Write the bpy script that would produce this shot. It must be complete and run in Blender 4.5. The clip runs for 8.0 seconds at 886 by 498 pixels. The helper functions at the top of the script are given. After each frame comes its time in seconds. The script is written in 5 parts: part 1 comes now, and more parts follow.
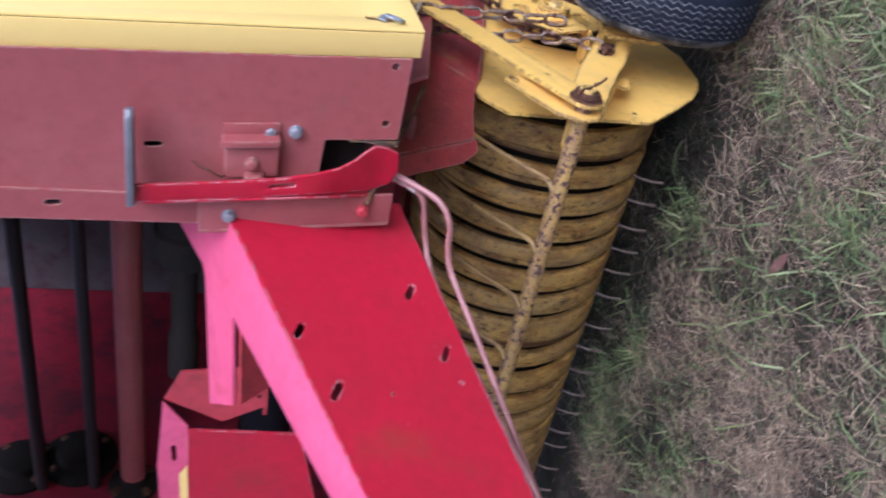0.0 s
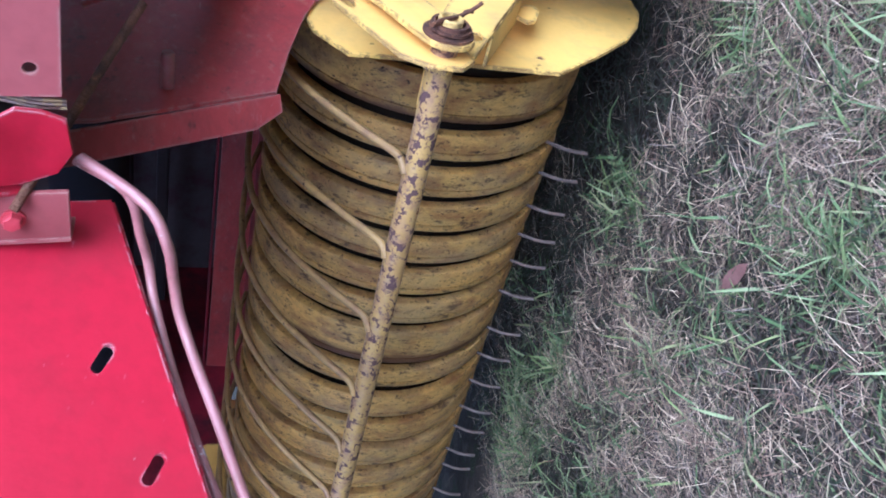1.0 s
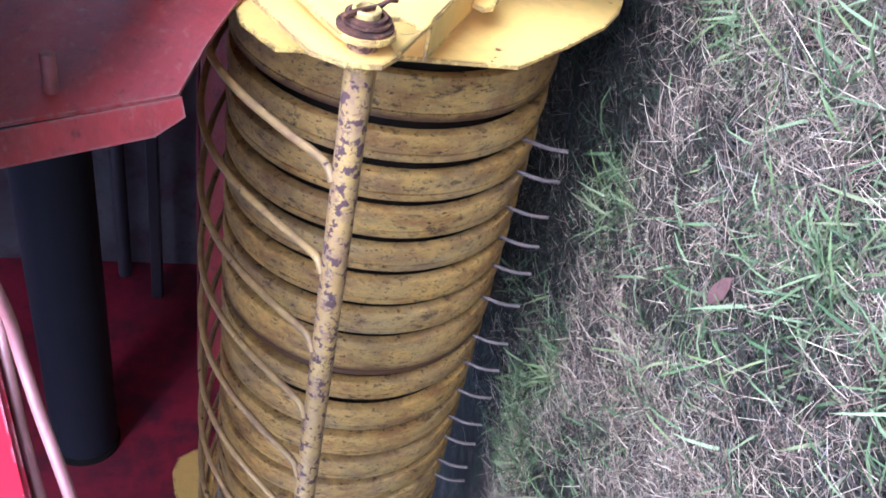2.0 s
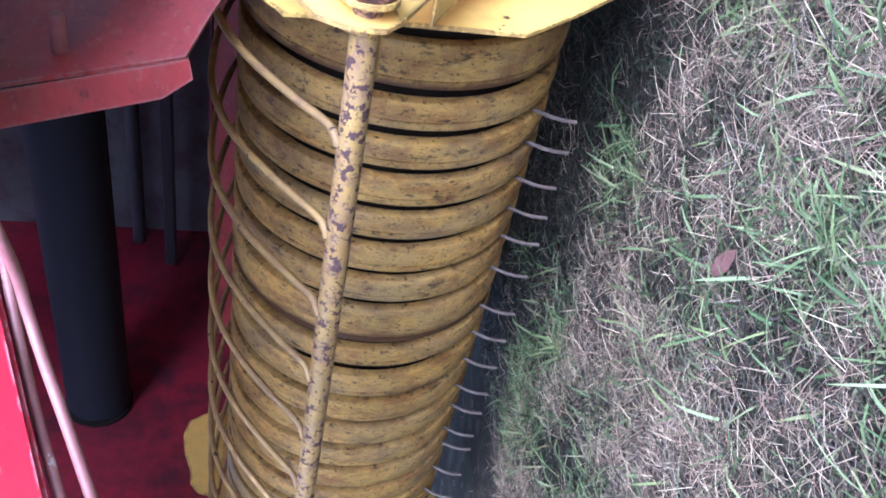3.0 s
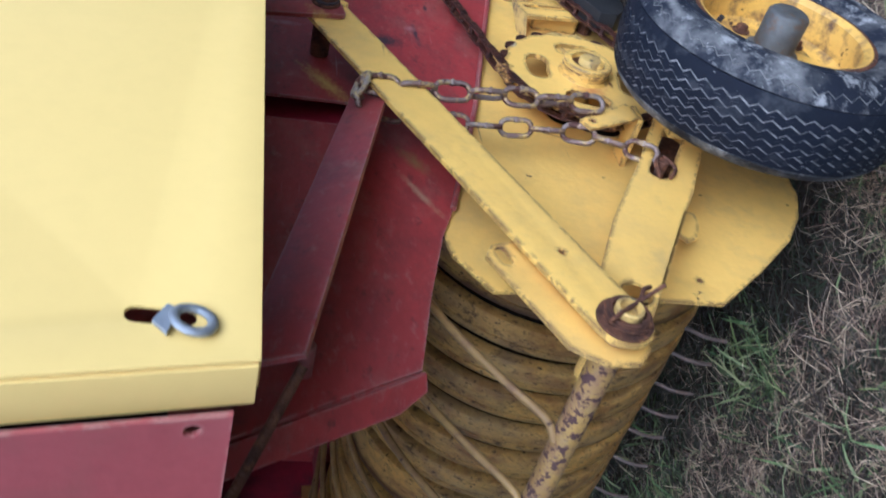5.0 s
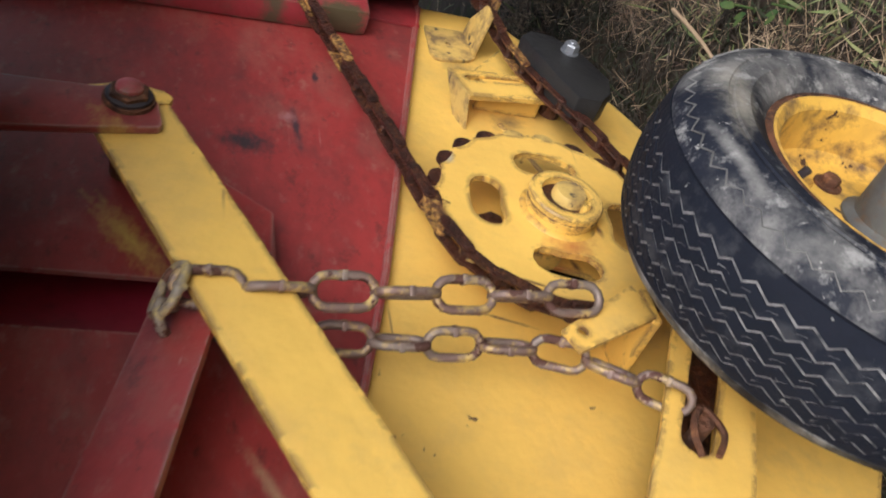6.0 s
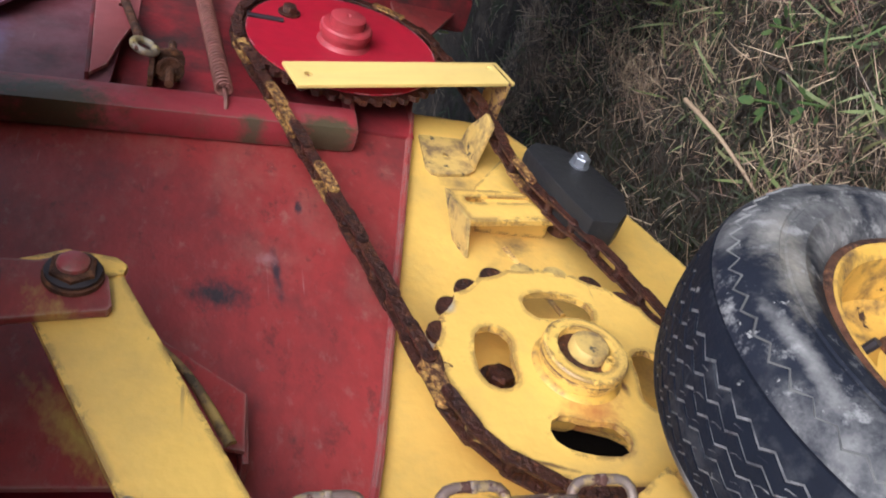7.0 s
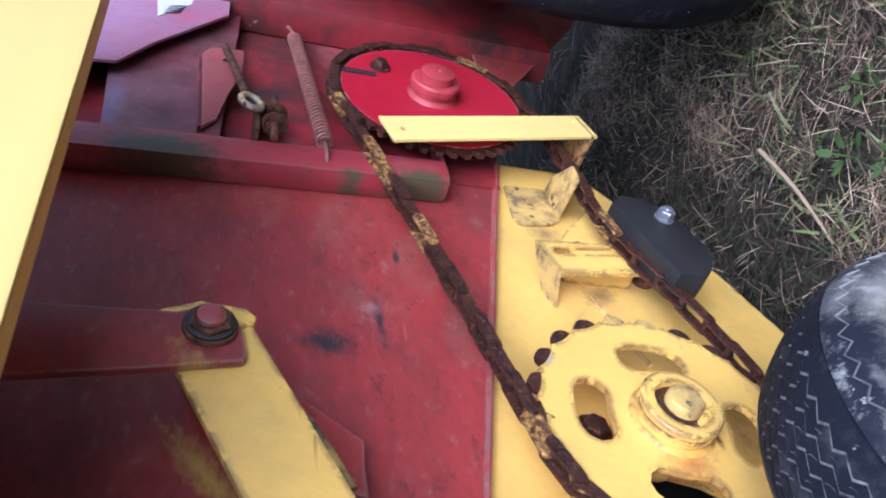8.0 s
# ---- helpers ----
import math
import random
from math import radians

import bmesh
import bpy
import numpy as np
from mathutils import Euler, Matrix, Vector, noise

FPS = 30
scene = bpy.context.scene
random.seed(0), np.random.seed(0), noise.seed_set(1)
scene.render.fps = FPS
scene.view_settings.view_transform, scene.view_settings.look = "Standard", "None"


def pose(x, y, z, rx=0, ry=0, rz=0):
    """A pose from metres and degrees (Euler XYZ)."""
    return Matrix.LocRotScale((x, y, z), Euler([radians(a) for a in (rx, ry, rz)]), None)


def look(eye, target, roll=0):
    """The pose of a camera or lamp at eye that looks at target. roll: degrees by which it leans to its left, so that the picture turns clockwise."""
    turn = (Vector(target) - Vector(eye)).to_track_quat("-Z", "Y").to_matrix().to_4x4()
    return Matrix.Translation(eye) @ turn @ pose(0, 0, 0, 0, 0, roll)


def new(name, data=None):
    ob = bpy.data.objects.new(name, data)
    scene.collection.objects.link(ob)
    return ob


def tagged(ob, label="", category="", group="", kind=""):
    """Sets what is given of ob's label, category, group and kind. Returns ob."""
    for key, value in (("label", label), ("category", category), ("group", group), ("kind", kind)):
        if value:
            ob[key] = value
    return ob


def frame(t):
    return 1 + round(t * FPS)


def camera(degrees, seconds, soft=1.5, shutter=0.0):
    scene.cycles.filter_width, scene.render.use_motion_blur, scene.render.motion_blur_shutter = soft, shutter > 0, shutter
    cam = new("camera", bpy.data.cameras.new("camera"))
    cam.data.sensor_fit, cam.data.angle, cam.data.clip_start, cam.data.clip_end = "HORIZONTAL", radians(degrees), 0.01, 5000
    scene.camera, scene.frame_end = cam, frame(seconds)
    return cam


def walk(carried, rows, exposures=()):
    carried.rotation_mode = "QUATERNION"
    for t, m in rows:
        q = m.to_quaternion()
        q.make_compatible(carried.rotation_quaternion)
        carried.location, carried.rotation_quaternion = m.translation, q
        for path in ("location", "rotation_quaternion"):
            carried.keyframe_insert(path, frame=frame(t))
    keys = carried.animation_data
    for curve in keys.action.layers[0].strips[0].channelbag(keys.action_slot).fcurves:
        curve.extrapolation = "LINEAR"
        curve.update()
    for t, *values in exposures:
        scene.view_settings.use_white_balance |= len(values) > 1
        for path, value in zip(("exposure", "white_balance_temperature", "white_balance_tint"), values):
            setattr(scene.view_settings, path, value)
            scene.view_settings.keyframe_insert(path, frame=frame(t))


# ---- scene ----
cam = camera(53.9, 8.0, soft=1.8, shutter=0.2)
PATH = [
    (0, (-0.05, -0.023, 0.964), (-1.153, 1.573, 0.478), -87.4),
    (0.5, (-0.139, 0.177, 0.823), (-1.173, 1.726, 0.094), -85.2),
    (1, (-0.201, 0.346, 0.682), (-1.405, 1.842, 0.124), -87.2),
    (1.5, (-0.215, 0.412, 0.563), (-1.461, 1.91, 0.112), -87.9),
    (2, (-0.212, 0.42, 0.546), (-1.469, 1.911, 0.102), -87.6),
    (3.3, (-0.211, 0.405, 0.533), (-1.529, 1.854, 0.128), -86.7),
    (3.5, (-0.208, 0.417, 0.536), (-1.524, 1.866, 0.124), -86.3),
    (4, (-0.183, 0.42, 0.612), (-1.461, 1.908, 0.222), -84.9),
    (4.5, (-0.12, 0.489, 0.708), (-1.358, 2.014, 0.334), -84.0),
    (5, (-0.072, 0.623, 0.771), (-1.342, 2.099, 0.314), -84.9),
    (5.2, (-0.078, 0.701, 0.781), (-1.335, 2.181, 0.303), -84.4),
    (6.3, (-0.189, 1.169, 0.642), (-1.477, 2.541, -0.036), -83.9),
    (6.5, (-0.186, 1.184, 0.639), (-1.456, 2.579, -0.025), -84.5),
    (7, (-0.168, 1.208, 0.652), (-1.372, 2.674, 0.018), -84.4),
    (7.5, (-0.158, 1.218, 0.664), (-1.313, 2.741, 0.075), -83.6),
    (8, (-0.149, 1.205, 0.707), (-1.326, 2.73, 0.168), -83.0),
]
EXPOSURES = [(0.0, 0.62, 5100, 19), (0.5, 0.70, 4650, 15), (1.0, 1.2, 4450, 14), (2.0, 1.72, 4480, 17), (3.5, 1.72, 4480, 17), (4.5, 0.9, 4050, 10), (5.2, 0.38, 5200, 10), (6.5, 0.5, 6300, 9), (7.0, 0.66, 5700, 11), (8.0, 0.9, 4950, 16)]
# the plan below is drawn in units of 1.1 m
UNIT = 1.1
walk(cam, [(t, look(Vector(eye) * UNIT, Vector(target) * UNIT, roll)) for t, eye, target, roll in PATH], EXPOSURES)

# ---- light ----
world = bpy.data.worlds.new("sky")
scene.world = world
world.use_nodes = True
wn = world.node_tree.nodes
sky = wn.new("ShaderNodeTexSky")
sky.sky_type, sky.sun_disc = "NISHITA", False
sky.sun_elevation, sky.sun_rotation = radians(36.6), radians(128.7)
sky.air_density, sky.dust_density = 1.0, 4.0
wn["Background"].inputs["Strength"].default_value = 0.15
haze = wn.new("ShaderNodeHueSaturation")  # thin cloud: paler than a clear sky
haze.inputs["Saturation"].default_value = 0.5
overcast = wn.new("ShaderNodeVectorMath")  # a cloudy sky is brightest overhead and fades towards the horizon
overcast.operation = "SCALE"
way_up, height, fade = wn.new("ShaderNodeTexCoord"), wn.new("ShaderNodeSeparateXYZ"), wn.new("ShaderNodeMapRange")
fade.inputs["To Min"].default_value, fade.inputs["To Max"].default_value = 0.68, 1.2
world.node_tree.links.new(way_up.outputs["Generated"], height.inputs[0])
world.node_tree.links.new(height.outputs["Z"], fade.inputs["Value"])
world.node_tree.links.new(sky.outputs[0], haze.inputs["Color"])
world.node_tree.links.new(haze.outputs[0], overcast.inputs[0])
world.node_tree.links.new(fade.outputs[0], overcast.inputs["Scale"])
world.node_tree.links.new(overcast.outputs[0], wn["Background"].inputs["Color"])
sun_data = bpy.data.lights.new("sun", "SUN")
sun_data.energy, sun_data.angle, sun_data.color = 1.75, radians(48), (1.0, 0.97, 0.94)
sun = new("sun", sun_data)
sun.matrix_world = look((1.0, -0.8, 0.95), (0, 0, 0))


# ---- materials ----
def surface(name, base, second, rough=0.5, metal=0.0, scale=6.0, fine=60.0, stain=None, stain_at=0.62, spot=None, spot_at=0.68,
            spot_scale=45.0, bump=0.15, stretch=(1, 1, 1), spec=0.5, marks=(), edges=None, grain_by=0.45, veil=(), scratch=None, chips=None):
    """Worn surface: two base tints mixed by broad noise, fine grain, a soft stain layer and hard-edged spots."""
    m = bpy.data.materials.new(name)
    m.use_nodes = True
    nt = m.node_tree
    N, L = nt.nodes, nt.links
    bsdf = N["Principled BSDF"]
    bsdf.inputs["Metallic"].default_value = metal
    bsdf.inputs["Specular IOR Level"].default_value = spec
    co, mp, info = N.new("ShaderNodeTexCoord"), N.new("ShaderNodeMapping"), N.new("ShaderNodeObjectInfo")
    mp.inputs["Scale"].default_value = stretch
    L.new(co.outputs["Object"], mp.inputs["Vector"])
    shift = N.new("ShaderNodeVectorMath")
    shift.operation = "ADD"
    rnd = N.new("ShaderNodeMath")
    rnd.operation = "MULTIPLY"
    rnd.inputs[1].default_value = 7.0
    L.new(info.outputs["Random"], rnd.inputs[0])
    L.new(mp.outputs[0], shift.inputs[0])
    L.new(rnd.outputs[0], shift.inputs[1])

    def tex(sc, detail, rough_n=0.55):
        t = N.new("ShaderNodeTexNoise")
        t.inputs["Scale"].default_value, t.inputs["Detail"].default_value = sc, detail
        t.inputs["Roughness"].default_value = rough_n
        L.new(shift.outputs[0], t.inputs["Vector"])
        return t.outputs["Fac"]

    def ramp(fac, a, b):
        r = N.new("ShaderNodeMapRange")
        r.inputs["From Min"].default_value, r.inputs["From Max"].default_value = a, b
        L.new(fac, r.inputs["Value"])
        return r.outputs[0]

    def mix(fac, a, b, kind="MIX"):
        x = N.new("ShaderNodeMix")
        x.data_type, x.blend_type = "RGBA", kind
        L.new(fac, x.inputs["Factor"])
        for v, k in ((a, 6), (b, 7)):
            if isinstance(v, tuple):
                x.inputs[k].default_value = (*v, 1)
            else:
                L.new(v, x.inputs[k])
        return x.outputs[2]

    broad, grain = tex(scale, 4), tex(fine, 3)
    col = mix(ramp(broad, 0.35, 0.65), base, second)
    soft_grain = N.new("ShaderNodeMath")
    soft_grain.operation = "MULTIPLY"
    soft_grain.inputs[1].default_value = grain_by
    L.new(ramp(grain, 0.42, 0.75), soft_grain.inputs[0])
    col = mix(soft_grain.outputs[0], col, tuple(0.72 * c for c in second))
    ro = ramp(broad, 0.0, 1.0)
    rr = N.new("ShaderNodeMapRange")
    rr.inputs["To Min"].default_value, rr.inputs["To Max"].default_value = rough - 0.1, min(1.0, rough + 0.15)
    L.new(ro, rr.inputs["Value"])
    rough_out = rr.outputs[0]
    if stain:
        sm = ramp(tex(scale * 2.7, 6, 0.65), stain_at - 0.09, stain_at + 0.1)
        col = mix(sm, col, stain)
    for colour, amount, size, lo, hi in veil:
        q = N.new("ShaderNodeMath")
        q.operation = "MULTIPLY"
        q.inputs[1].default_value = amount
        L.new(ramp(tex(size, 9, 0.72), lo, hi), q.inputs[0])
        col = mix(q.outputs[0], col, colour)
    if scratch:
        for turn, long in ((25, 260), (-50, 180)):
            ms = N.new("ShaderNodeMapping")
            ms.inputs["Rotation"].default_value = (radians(turn), radians(turn * 0.3), radians(turn * 0.5))
            ms.inputs["Scale"].default_value = (long, 9, long)
            L.new(co.outputs["Object"], ms.inputs["Vector"])
            t = N.new("ShaderNodeTexNoise")
            t.inputs["Scale"].default_value, t.inputs["Detail"].default_value = 1.0, 1.5
            L.new(ms.outputs[0], t.inputs["Vector"])
            both = N.new("ShaderNodeMath")
            both.operation = "MULTIPLY"
            L.new(ramp(t.outputs["Fac"], 0.73, 0.80), both.inputs[0])
            L.new(ramp(tex(9, 3), 0.53, 0.64), both.inputs[1])
            col = mix(both.outputs[0], col, scratch)
    if chips:
        bv, geo, dt = N.new("ShaderNodeBevel"), N.new("ShaderNodeNewGeometry"), N.new("ShaderNodeVectorMath")
        bv.samples = 3
        bv.inputs["Radius"].default_value = chips[0]
        dt.operation = "DOT_PRODUCT"
        L.new(bv.outputs[0], dt.inputs[0])
        L.new(geo.outputs["Normal"], dt.inputs[1])
        edge = ramp(dt.outputs["Value"], 0.9985, 0.94)
        cut = N.new("ShaderNodeMath")
        cut.operation = "MULTIPLY"
        L.new(edge, cut.inputs[0])
        L.new(ramp(tex(60, 5, 0.65), chips[2] - 0.03, chips[2] + 0.04), cut.inputs[1])
        col = mix(cut.outputs[0], col, chips[1])
    if edges:
        sx = N.new("ShaderNodeSeparateXYZ")
        L.new(co.outputs["Object"], sx.inputs[0])
        for x0, way in ((edges[0], 1), (edges[1], -1)):
            ad = N.new("ShaderNodeMath")
            ad.operation = "MULTIPLY_ADD"
            ad.inputs[1].default_value = 0.022 * way
            L.new(tex(22, 5, 0.7), ad.inputs[0])
            L.new(sx.outputs["X"], ad.inputs[2])
            col = mix(ramp(ad.outputs[0], x0 + way * (0.011 - 0.009), x0 + way * (0.011 + 0.004)), col, edges[2])
    for (y, z), (ry, rz), turn, colour, soft in marks:
        mm = N.new("ShaderNodeMapping")
        mm.vector_type = "TEXTURE"
        mm.inputs["Location"].default_value = (-0.65, y * UNIT, z * UNIT)
        mm.inputs["Rotation"].default_value = (radians(turn), 0, 0)
        mm.inputs["Scale"].default_value = (5.0, ry * UNIT, rz * UNIT)
        L.new(co.outputs["Object"], mm.inputs["Vector"])
        ln = N.new("ShaderNodeVectorMath")
        ln.operation = "LENGTH"
        L.new(mm.outputs[0], ln.inputs[0])
        wob = N.new("ShaderNodeMath")
        wob.operation = "MULTIPLY_ADD"
        wob.inputs[1].default_value = 1.6
        L.new(tex(90, 4, 0.7), wob.inputs[0])
        L.new(ln.outputs["Value"], wob.inputs[2])
        col = mix(ramp(wob.outputs[0], 1.8, 1.8 - soft), col, colour)
    if spot:
        pm = ramp(tex(spot_scale, 5, 0.6), spot_at - 0.012, spot_at + 0.012)
        col = mix(pm, col, spot)
        gate = N.new("ShaderNodeMath")
        gate.operation = "MAXIMUM"
        high = N.new("ShaderNodeMath")
        high.operation = "MULTIPLY"
        high.inputs[1].default_value = 0.85
        L.new(pm, high.inputs[0])
        L.new(rough_out, gate.inputs[0])
        L.new(high.outputs[0], gate.inputs[1])
        rough_out = gate.outputs[0]
    L.new(col, bsdf.inputs["Base Color"])
    L.new(rough_out, bsdf.inputs["Roughness"])
    bp = N.new("ShaderNodeBump")
    bp.inputs["Strength"].default_value, bp.inputs["Distance"].default_value = bump, 0.004
    lump = N.new("ShaderNodeMath")
    lump.operation = "MULTIPLY_ADD"
    lump.inputs[1].default_value = 2.5
    L.new(tex(scale * 4, 4), lump.inputs[0])
    L.new(tex(fine * 2, 4), lump.inputs[2])
    L.new(lump.outputs[0], bp.inputs["Height"])
    L.new(bp.outputs[0], bsdf.inputs["Normal"])
    return m


def blades(name, colours, rough=0.6):
    """Plant strips: each one takes its own tint."""
    m = bpy.data.materials.new(name)
    m.use_nodes = True
    N, L = m.node_tree.nodes, m.node_tree.links
    geo, rampn = N.new("ShaderNodeNewGeometry"), N.new("ShaderNodeValToRGB")
    el = rampn.color_ramp.elements
    while len(el) < len(colours):
        el.new(0.5)
    for i, c in enumerate(colours):
        el[i].position, el[i].color = i / (len(colours) - 1), (*c, 1)
    L.new(geo.outputs["Random Per Island"], rampn.inputs[0])
    b = N["Principled BSDF"]
    L.new(rampn.outputs[0], b.inputs["Base Color"])
    b.inputs["Roughness"].default_value = rough
    b.inputs["Specular IOR Level"].default_value = 0.3
    return m


# (y, z), half sizes, turn, colour, softness: oil stains, scrapes and overspray on the side sheet
MARKS = [((1.690, 0.600), (0.020, 0.029), 0, (0.035, 0.025, 0.03), 0.8), ((1.719, 0.557), (0.042, 0.0045), 4, (0.05, 0.03, 0.04), 0.9), ((1.805, 0.535), (0.012, 0.004), 0, (0.05, 0.03, 0.04), 0.7),
         ((1.734, 0.564), (0.010, 0.010), 0, (0.36, 0.16, 0.16), 0.9), ((1.560, 0.685), (0.056, 0.014), 36, (0.50, 0.36, 0.09), 1.1), ((1.700, 0.735), (0.008, 0.026), 0, (0.34, 0.16, 0.17), 1.1), ((1.356, 0.586), (0.050, 0.006), 31, (0.40, 0.25, 0.15), 1.2),
         ((1.415, 0.587), (0.034, 0.012), 35, (0.22, 0.16, 0.05), 1.3)]
PLATE_MARKS = [((1.560, 0.350), (0.014, 0.028), 0, (0.42, 0.15, 0.04), 1.2), ((1.584, 0.345), (0.034, 0.026), 30, (0.42, 0.18, 0.05), 0.9), ((1.585, 0.318), (0.012, 0.004), 20, (0.16, 0.07, 0.03), 0.9), ((1.515, 0.40), (0.03, 0.0022), 75, (0.17, 0.09, 0.04), 0.8), ((1.66, 0.44), (0.014, 0.009), 0, (0.42, 0.40, 0.36), 1.0),
               ((1.79, 0.335), (0.018, 0.022), 20, (0.13, 0.09, 0.05), 1.2), ((1.74, 0.375), (0.05, 0.006), -35, (0.44, 0.28, 0.09), 1.3), ((1.88, 0.37), (0.03, 0.02), 30, (0.22, 0.15, 0.07), 1.3), ((1.63, 0.25), (0.03, 0.02), 0, (0.30, 0.17, 0.06), 1.3)]
RUST, DARK_RUST, SOIL = (0.16, 0.062, 0.03), (0.05, 0.022, 0.014), (0.10, 0.075, 0.045)
yellow = surface("yellow_paint", (0.80, 0.51, 0.115), (0.76, 0.47, 0.105), 0.42, scale=3, stain=(0.50, 0.33, 0.11), stain_at=0.68, spot=(0.09, 0.04, 0.02), spot_at=0.715, spot_scale=34, grain_by=0.2, veil=[((0.40, 0.27, 0.11), 0.45, 7, 0.47, 0.72)], scratch=(0.30, 0.18, 0.07), chips=(0.008, (0.10, 0.05, 0.03), 0.45))
yellow_greasy = surface("yellow_paint_greasy", (0.80, 0.51, 0.115), (0.76, 0.47, 0.105), 0.42, scale=3, stain=(0.50, 0.33, 0.11), stain_at=0.67, spot=(0.09, 0.04, 0.02), spot_at=0.70, spot_scale=34, grain_by=0.2, veil=[((0.40, 0.27, 0.11), 0.5, 7, 0.47, 0.72)], scratch=(0.30, 0.18, 0.07), chips=(0.008, (0.11, 0.05, 0.028), 0.46), marks=PLATE_MARKS)
yellow_clean = surface("yellow_paint_clean", (0.82, 0.60, 0.20), (0.81, 0.585, 0.19), 0.36, scale=2, stain=(0.70, 0.47, 0.17), stain_at=0.74, spot=(0.35, 0.22, 0.08), spot_at=0.77, spot_scale=60, bump=0.03, grain_by=0.08)
yellow_worn = surface("yellow_paint_worn", (0.47, 0.295, 0.078), (0.37, 0.22, 0.065), 0.42, scale=12, stain=(0.30, 0.18, 0.09), stain_at=0.57, spot=(0.085, 0.042, 0.038), spot_at=0.56, spot_scale=88, veil=[((0.24, 0.13, 0.07), 0.75, 36, 0.50, 0.6), ((0.42, 0.30, 0.13), 0.5, 30, 0.55, 0.65), ((0.12, 0.06, 0.05), 0.85, 110, 0.55, 0.60)])
band_paint = surface("band_paint", (0.80, 0.50, 0.125), (0.68, 0.42, 0.115), 0.38, scale=6, fine=40, stain=(0.40, 0.24, 0.08), stain_at=0.60, spot=(0.045, 0.024, 0.014), spot_at=0.675, spot_scale=90, stretch=(2.0, 1, 1), veil=[((0.36, 0.16, 0.045), 0.85, 14, 0.47, 0.63), ((0.42, 0.34, 0.20), 0.5, 4, 0.48, 0.66), ((0.22, 0.15, 0.075), 0.55, 9, 0.52, 0.66), ((0.075, 0.038, 0.02), 0.8, 34, 0.56, 0.63), ((0.05, 0.026, 0.016), 0.9, 110, 0.575, 0.625)], scratch=(0.45, 0.36, 0.2), edges=(0.007, -0.060, (0.16, 0.075, 0.03)))
rod_paint = surface("rod_paint", (0.38, 0.235, 0.07), (0.25, 0.15, 0.055), 0.5, scale=14, stain=(0.20, 0.11, 0.05), stain_at=0.55, spot=DARK_RUST, spot_at=0.66)
red = surface("red_paint", (0.47, 0.009, 0.034), (0.40, 0.009, 0.028), 0.38, scale=3, stain=(0.30, 0.03, 0.025), stain_at=0.68, spot=(0.45, 0.25, 0.25), spot_at=0.755, spot_scale=90, bump=0.08, veil=[((0.24, 0.02, 0.03), 0.5, 5, 0.5, 0.72)], scratch=(0.5, 0.16, 0.19), chips=(0.003, (0.55, 0.3, 0.32), 0.5))
red_faded = surface("red_paint_faded", (0.33, 0.082, 0.082), (0.29, 0.068, 0.07), 0.5, scale=3, stain=(0.26, 0.085, 0.075), stain_at=0.66, bump=0.1, veil=[((0.40, 0.17, 0.16), 0.35, 4, 0.48, 0.7)], chips=(0.003, (0.42, 0.24, 0.2), 0.48))
# pink red: the sky's reflection on upward faces is put into the colour
red_sky_sheen = surface("red_paint_chalky", (0.66, 0.10, 0.20), (0.60, 0.08, 0.17), 0.5, scale=6, stain=(0.5, 0.06, 0.1), stain_at=0.65, bump=0.1)
red_hub = surface("red_hub_paint", (0.44, 0.045, 0.06), (0.38, 0.04, 0.05), 0.45, scale=20, bump=0.1, veil=[((0.16, 0.03, 0.03), 0.6, 20, 0.5, 0.68)])
red_panel = surface("red_paint_dull", (0.35, 0.043, 0.042), (0.29, 0.036, 0.036), 0.42, scale=4, stain=(0.17, 0.04, 0.04), stain_at=0.66, spot=(0.38, 0.25, 0.22), spot_at=0.735, spot_scale=70, bump=0.1, stretch=(1, 1, 1.8), marks=MARKS, veil=[((0.075, 0.028, 0.03), 0.65, 6, 0.48, 0.70), ((0.33, 0.14, 0.11), 0.5, 11, 0.52, 0.72), ((0.38, 0.22, 0.18), 0.42, 42, 0.56, 0.70), ((0.05, 0.022, 0.022), 0.6, 28, 0.57, 0.67)], scratch=(0.40, 0.20, 0.19), chips=(0.004, (0.30, 0.17, 0.15), 0.44))
red_scuffed = surface("red_paint_scuffed", (0.36, 0.045, 0.06), (0.27, 0.035, 0.045), 0.45, scale=7, stain=(0.11, 0.085, 0.055), stain_at=0.56, spot=(0.06, 0.055, 0.038), spot_at=0.58, spot_scale=9, bump=0.15, veil=[((0.42, 0.17, 0.18), 0.6, 6, 0.47, 0.65)], chips=(0.004, (0.22, 0.12, 0.10), 0.42))
red_rubbed = surface("red_paint_rubbed", (0.38, 0.045, 0.06), (0.29, 0.035, 0.045), 0.36, scale=7, stain=(0.17, 0.07, 0.05), stain_at=0.62, bump=0.15, veil=[((0.42, 0.15, 0.17), 0.5, 6, 0.5, 0.68)], chips=(0.004, (0.22, 0.12, 0.10), 0.42),
                     marks=[((1.885, 0.745), (0.030, 0.065), 0, (0.075, 0.055, 0.03), 0.6), ((1.893, 0.505), (0.020, 0.036), 0, (0.085, 0.07, 0.04), 0.5), ((1.89, 0.575), (0.008, 0.016), 0, (0.10, 0.08, 0.05), 0.8)])
red_weathered = surface("red_paint_weathered", (0.33, 0.028, 0.036), (0.24, 0.022, 0.028), 0.45, scale=5, stain=(0.05, 0.025, 0.022), stain_at=0.54, spot=(0.36, 0.2, 0.18), spot_at=0.73, spot_scale=60, bump=0.15, veil=[((0.05, 0.02, 0.02), 0.7, 5, 0.46, 0.64), ((0.40, 0.12, 0.13), 0.5, 4, 0.52, 0.68)], scratch=(0.36, 0.16, 0.15))
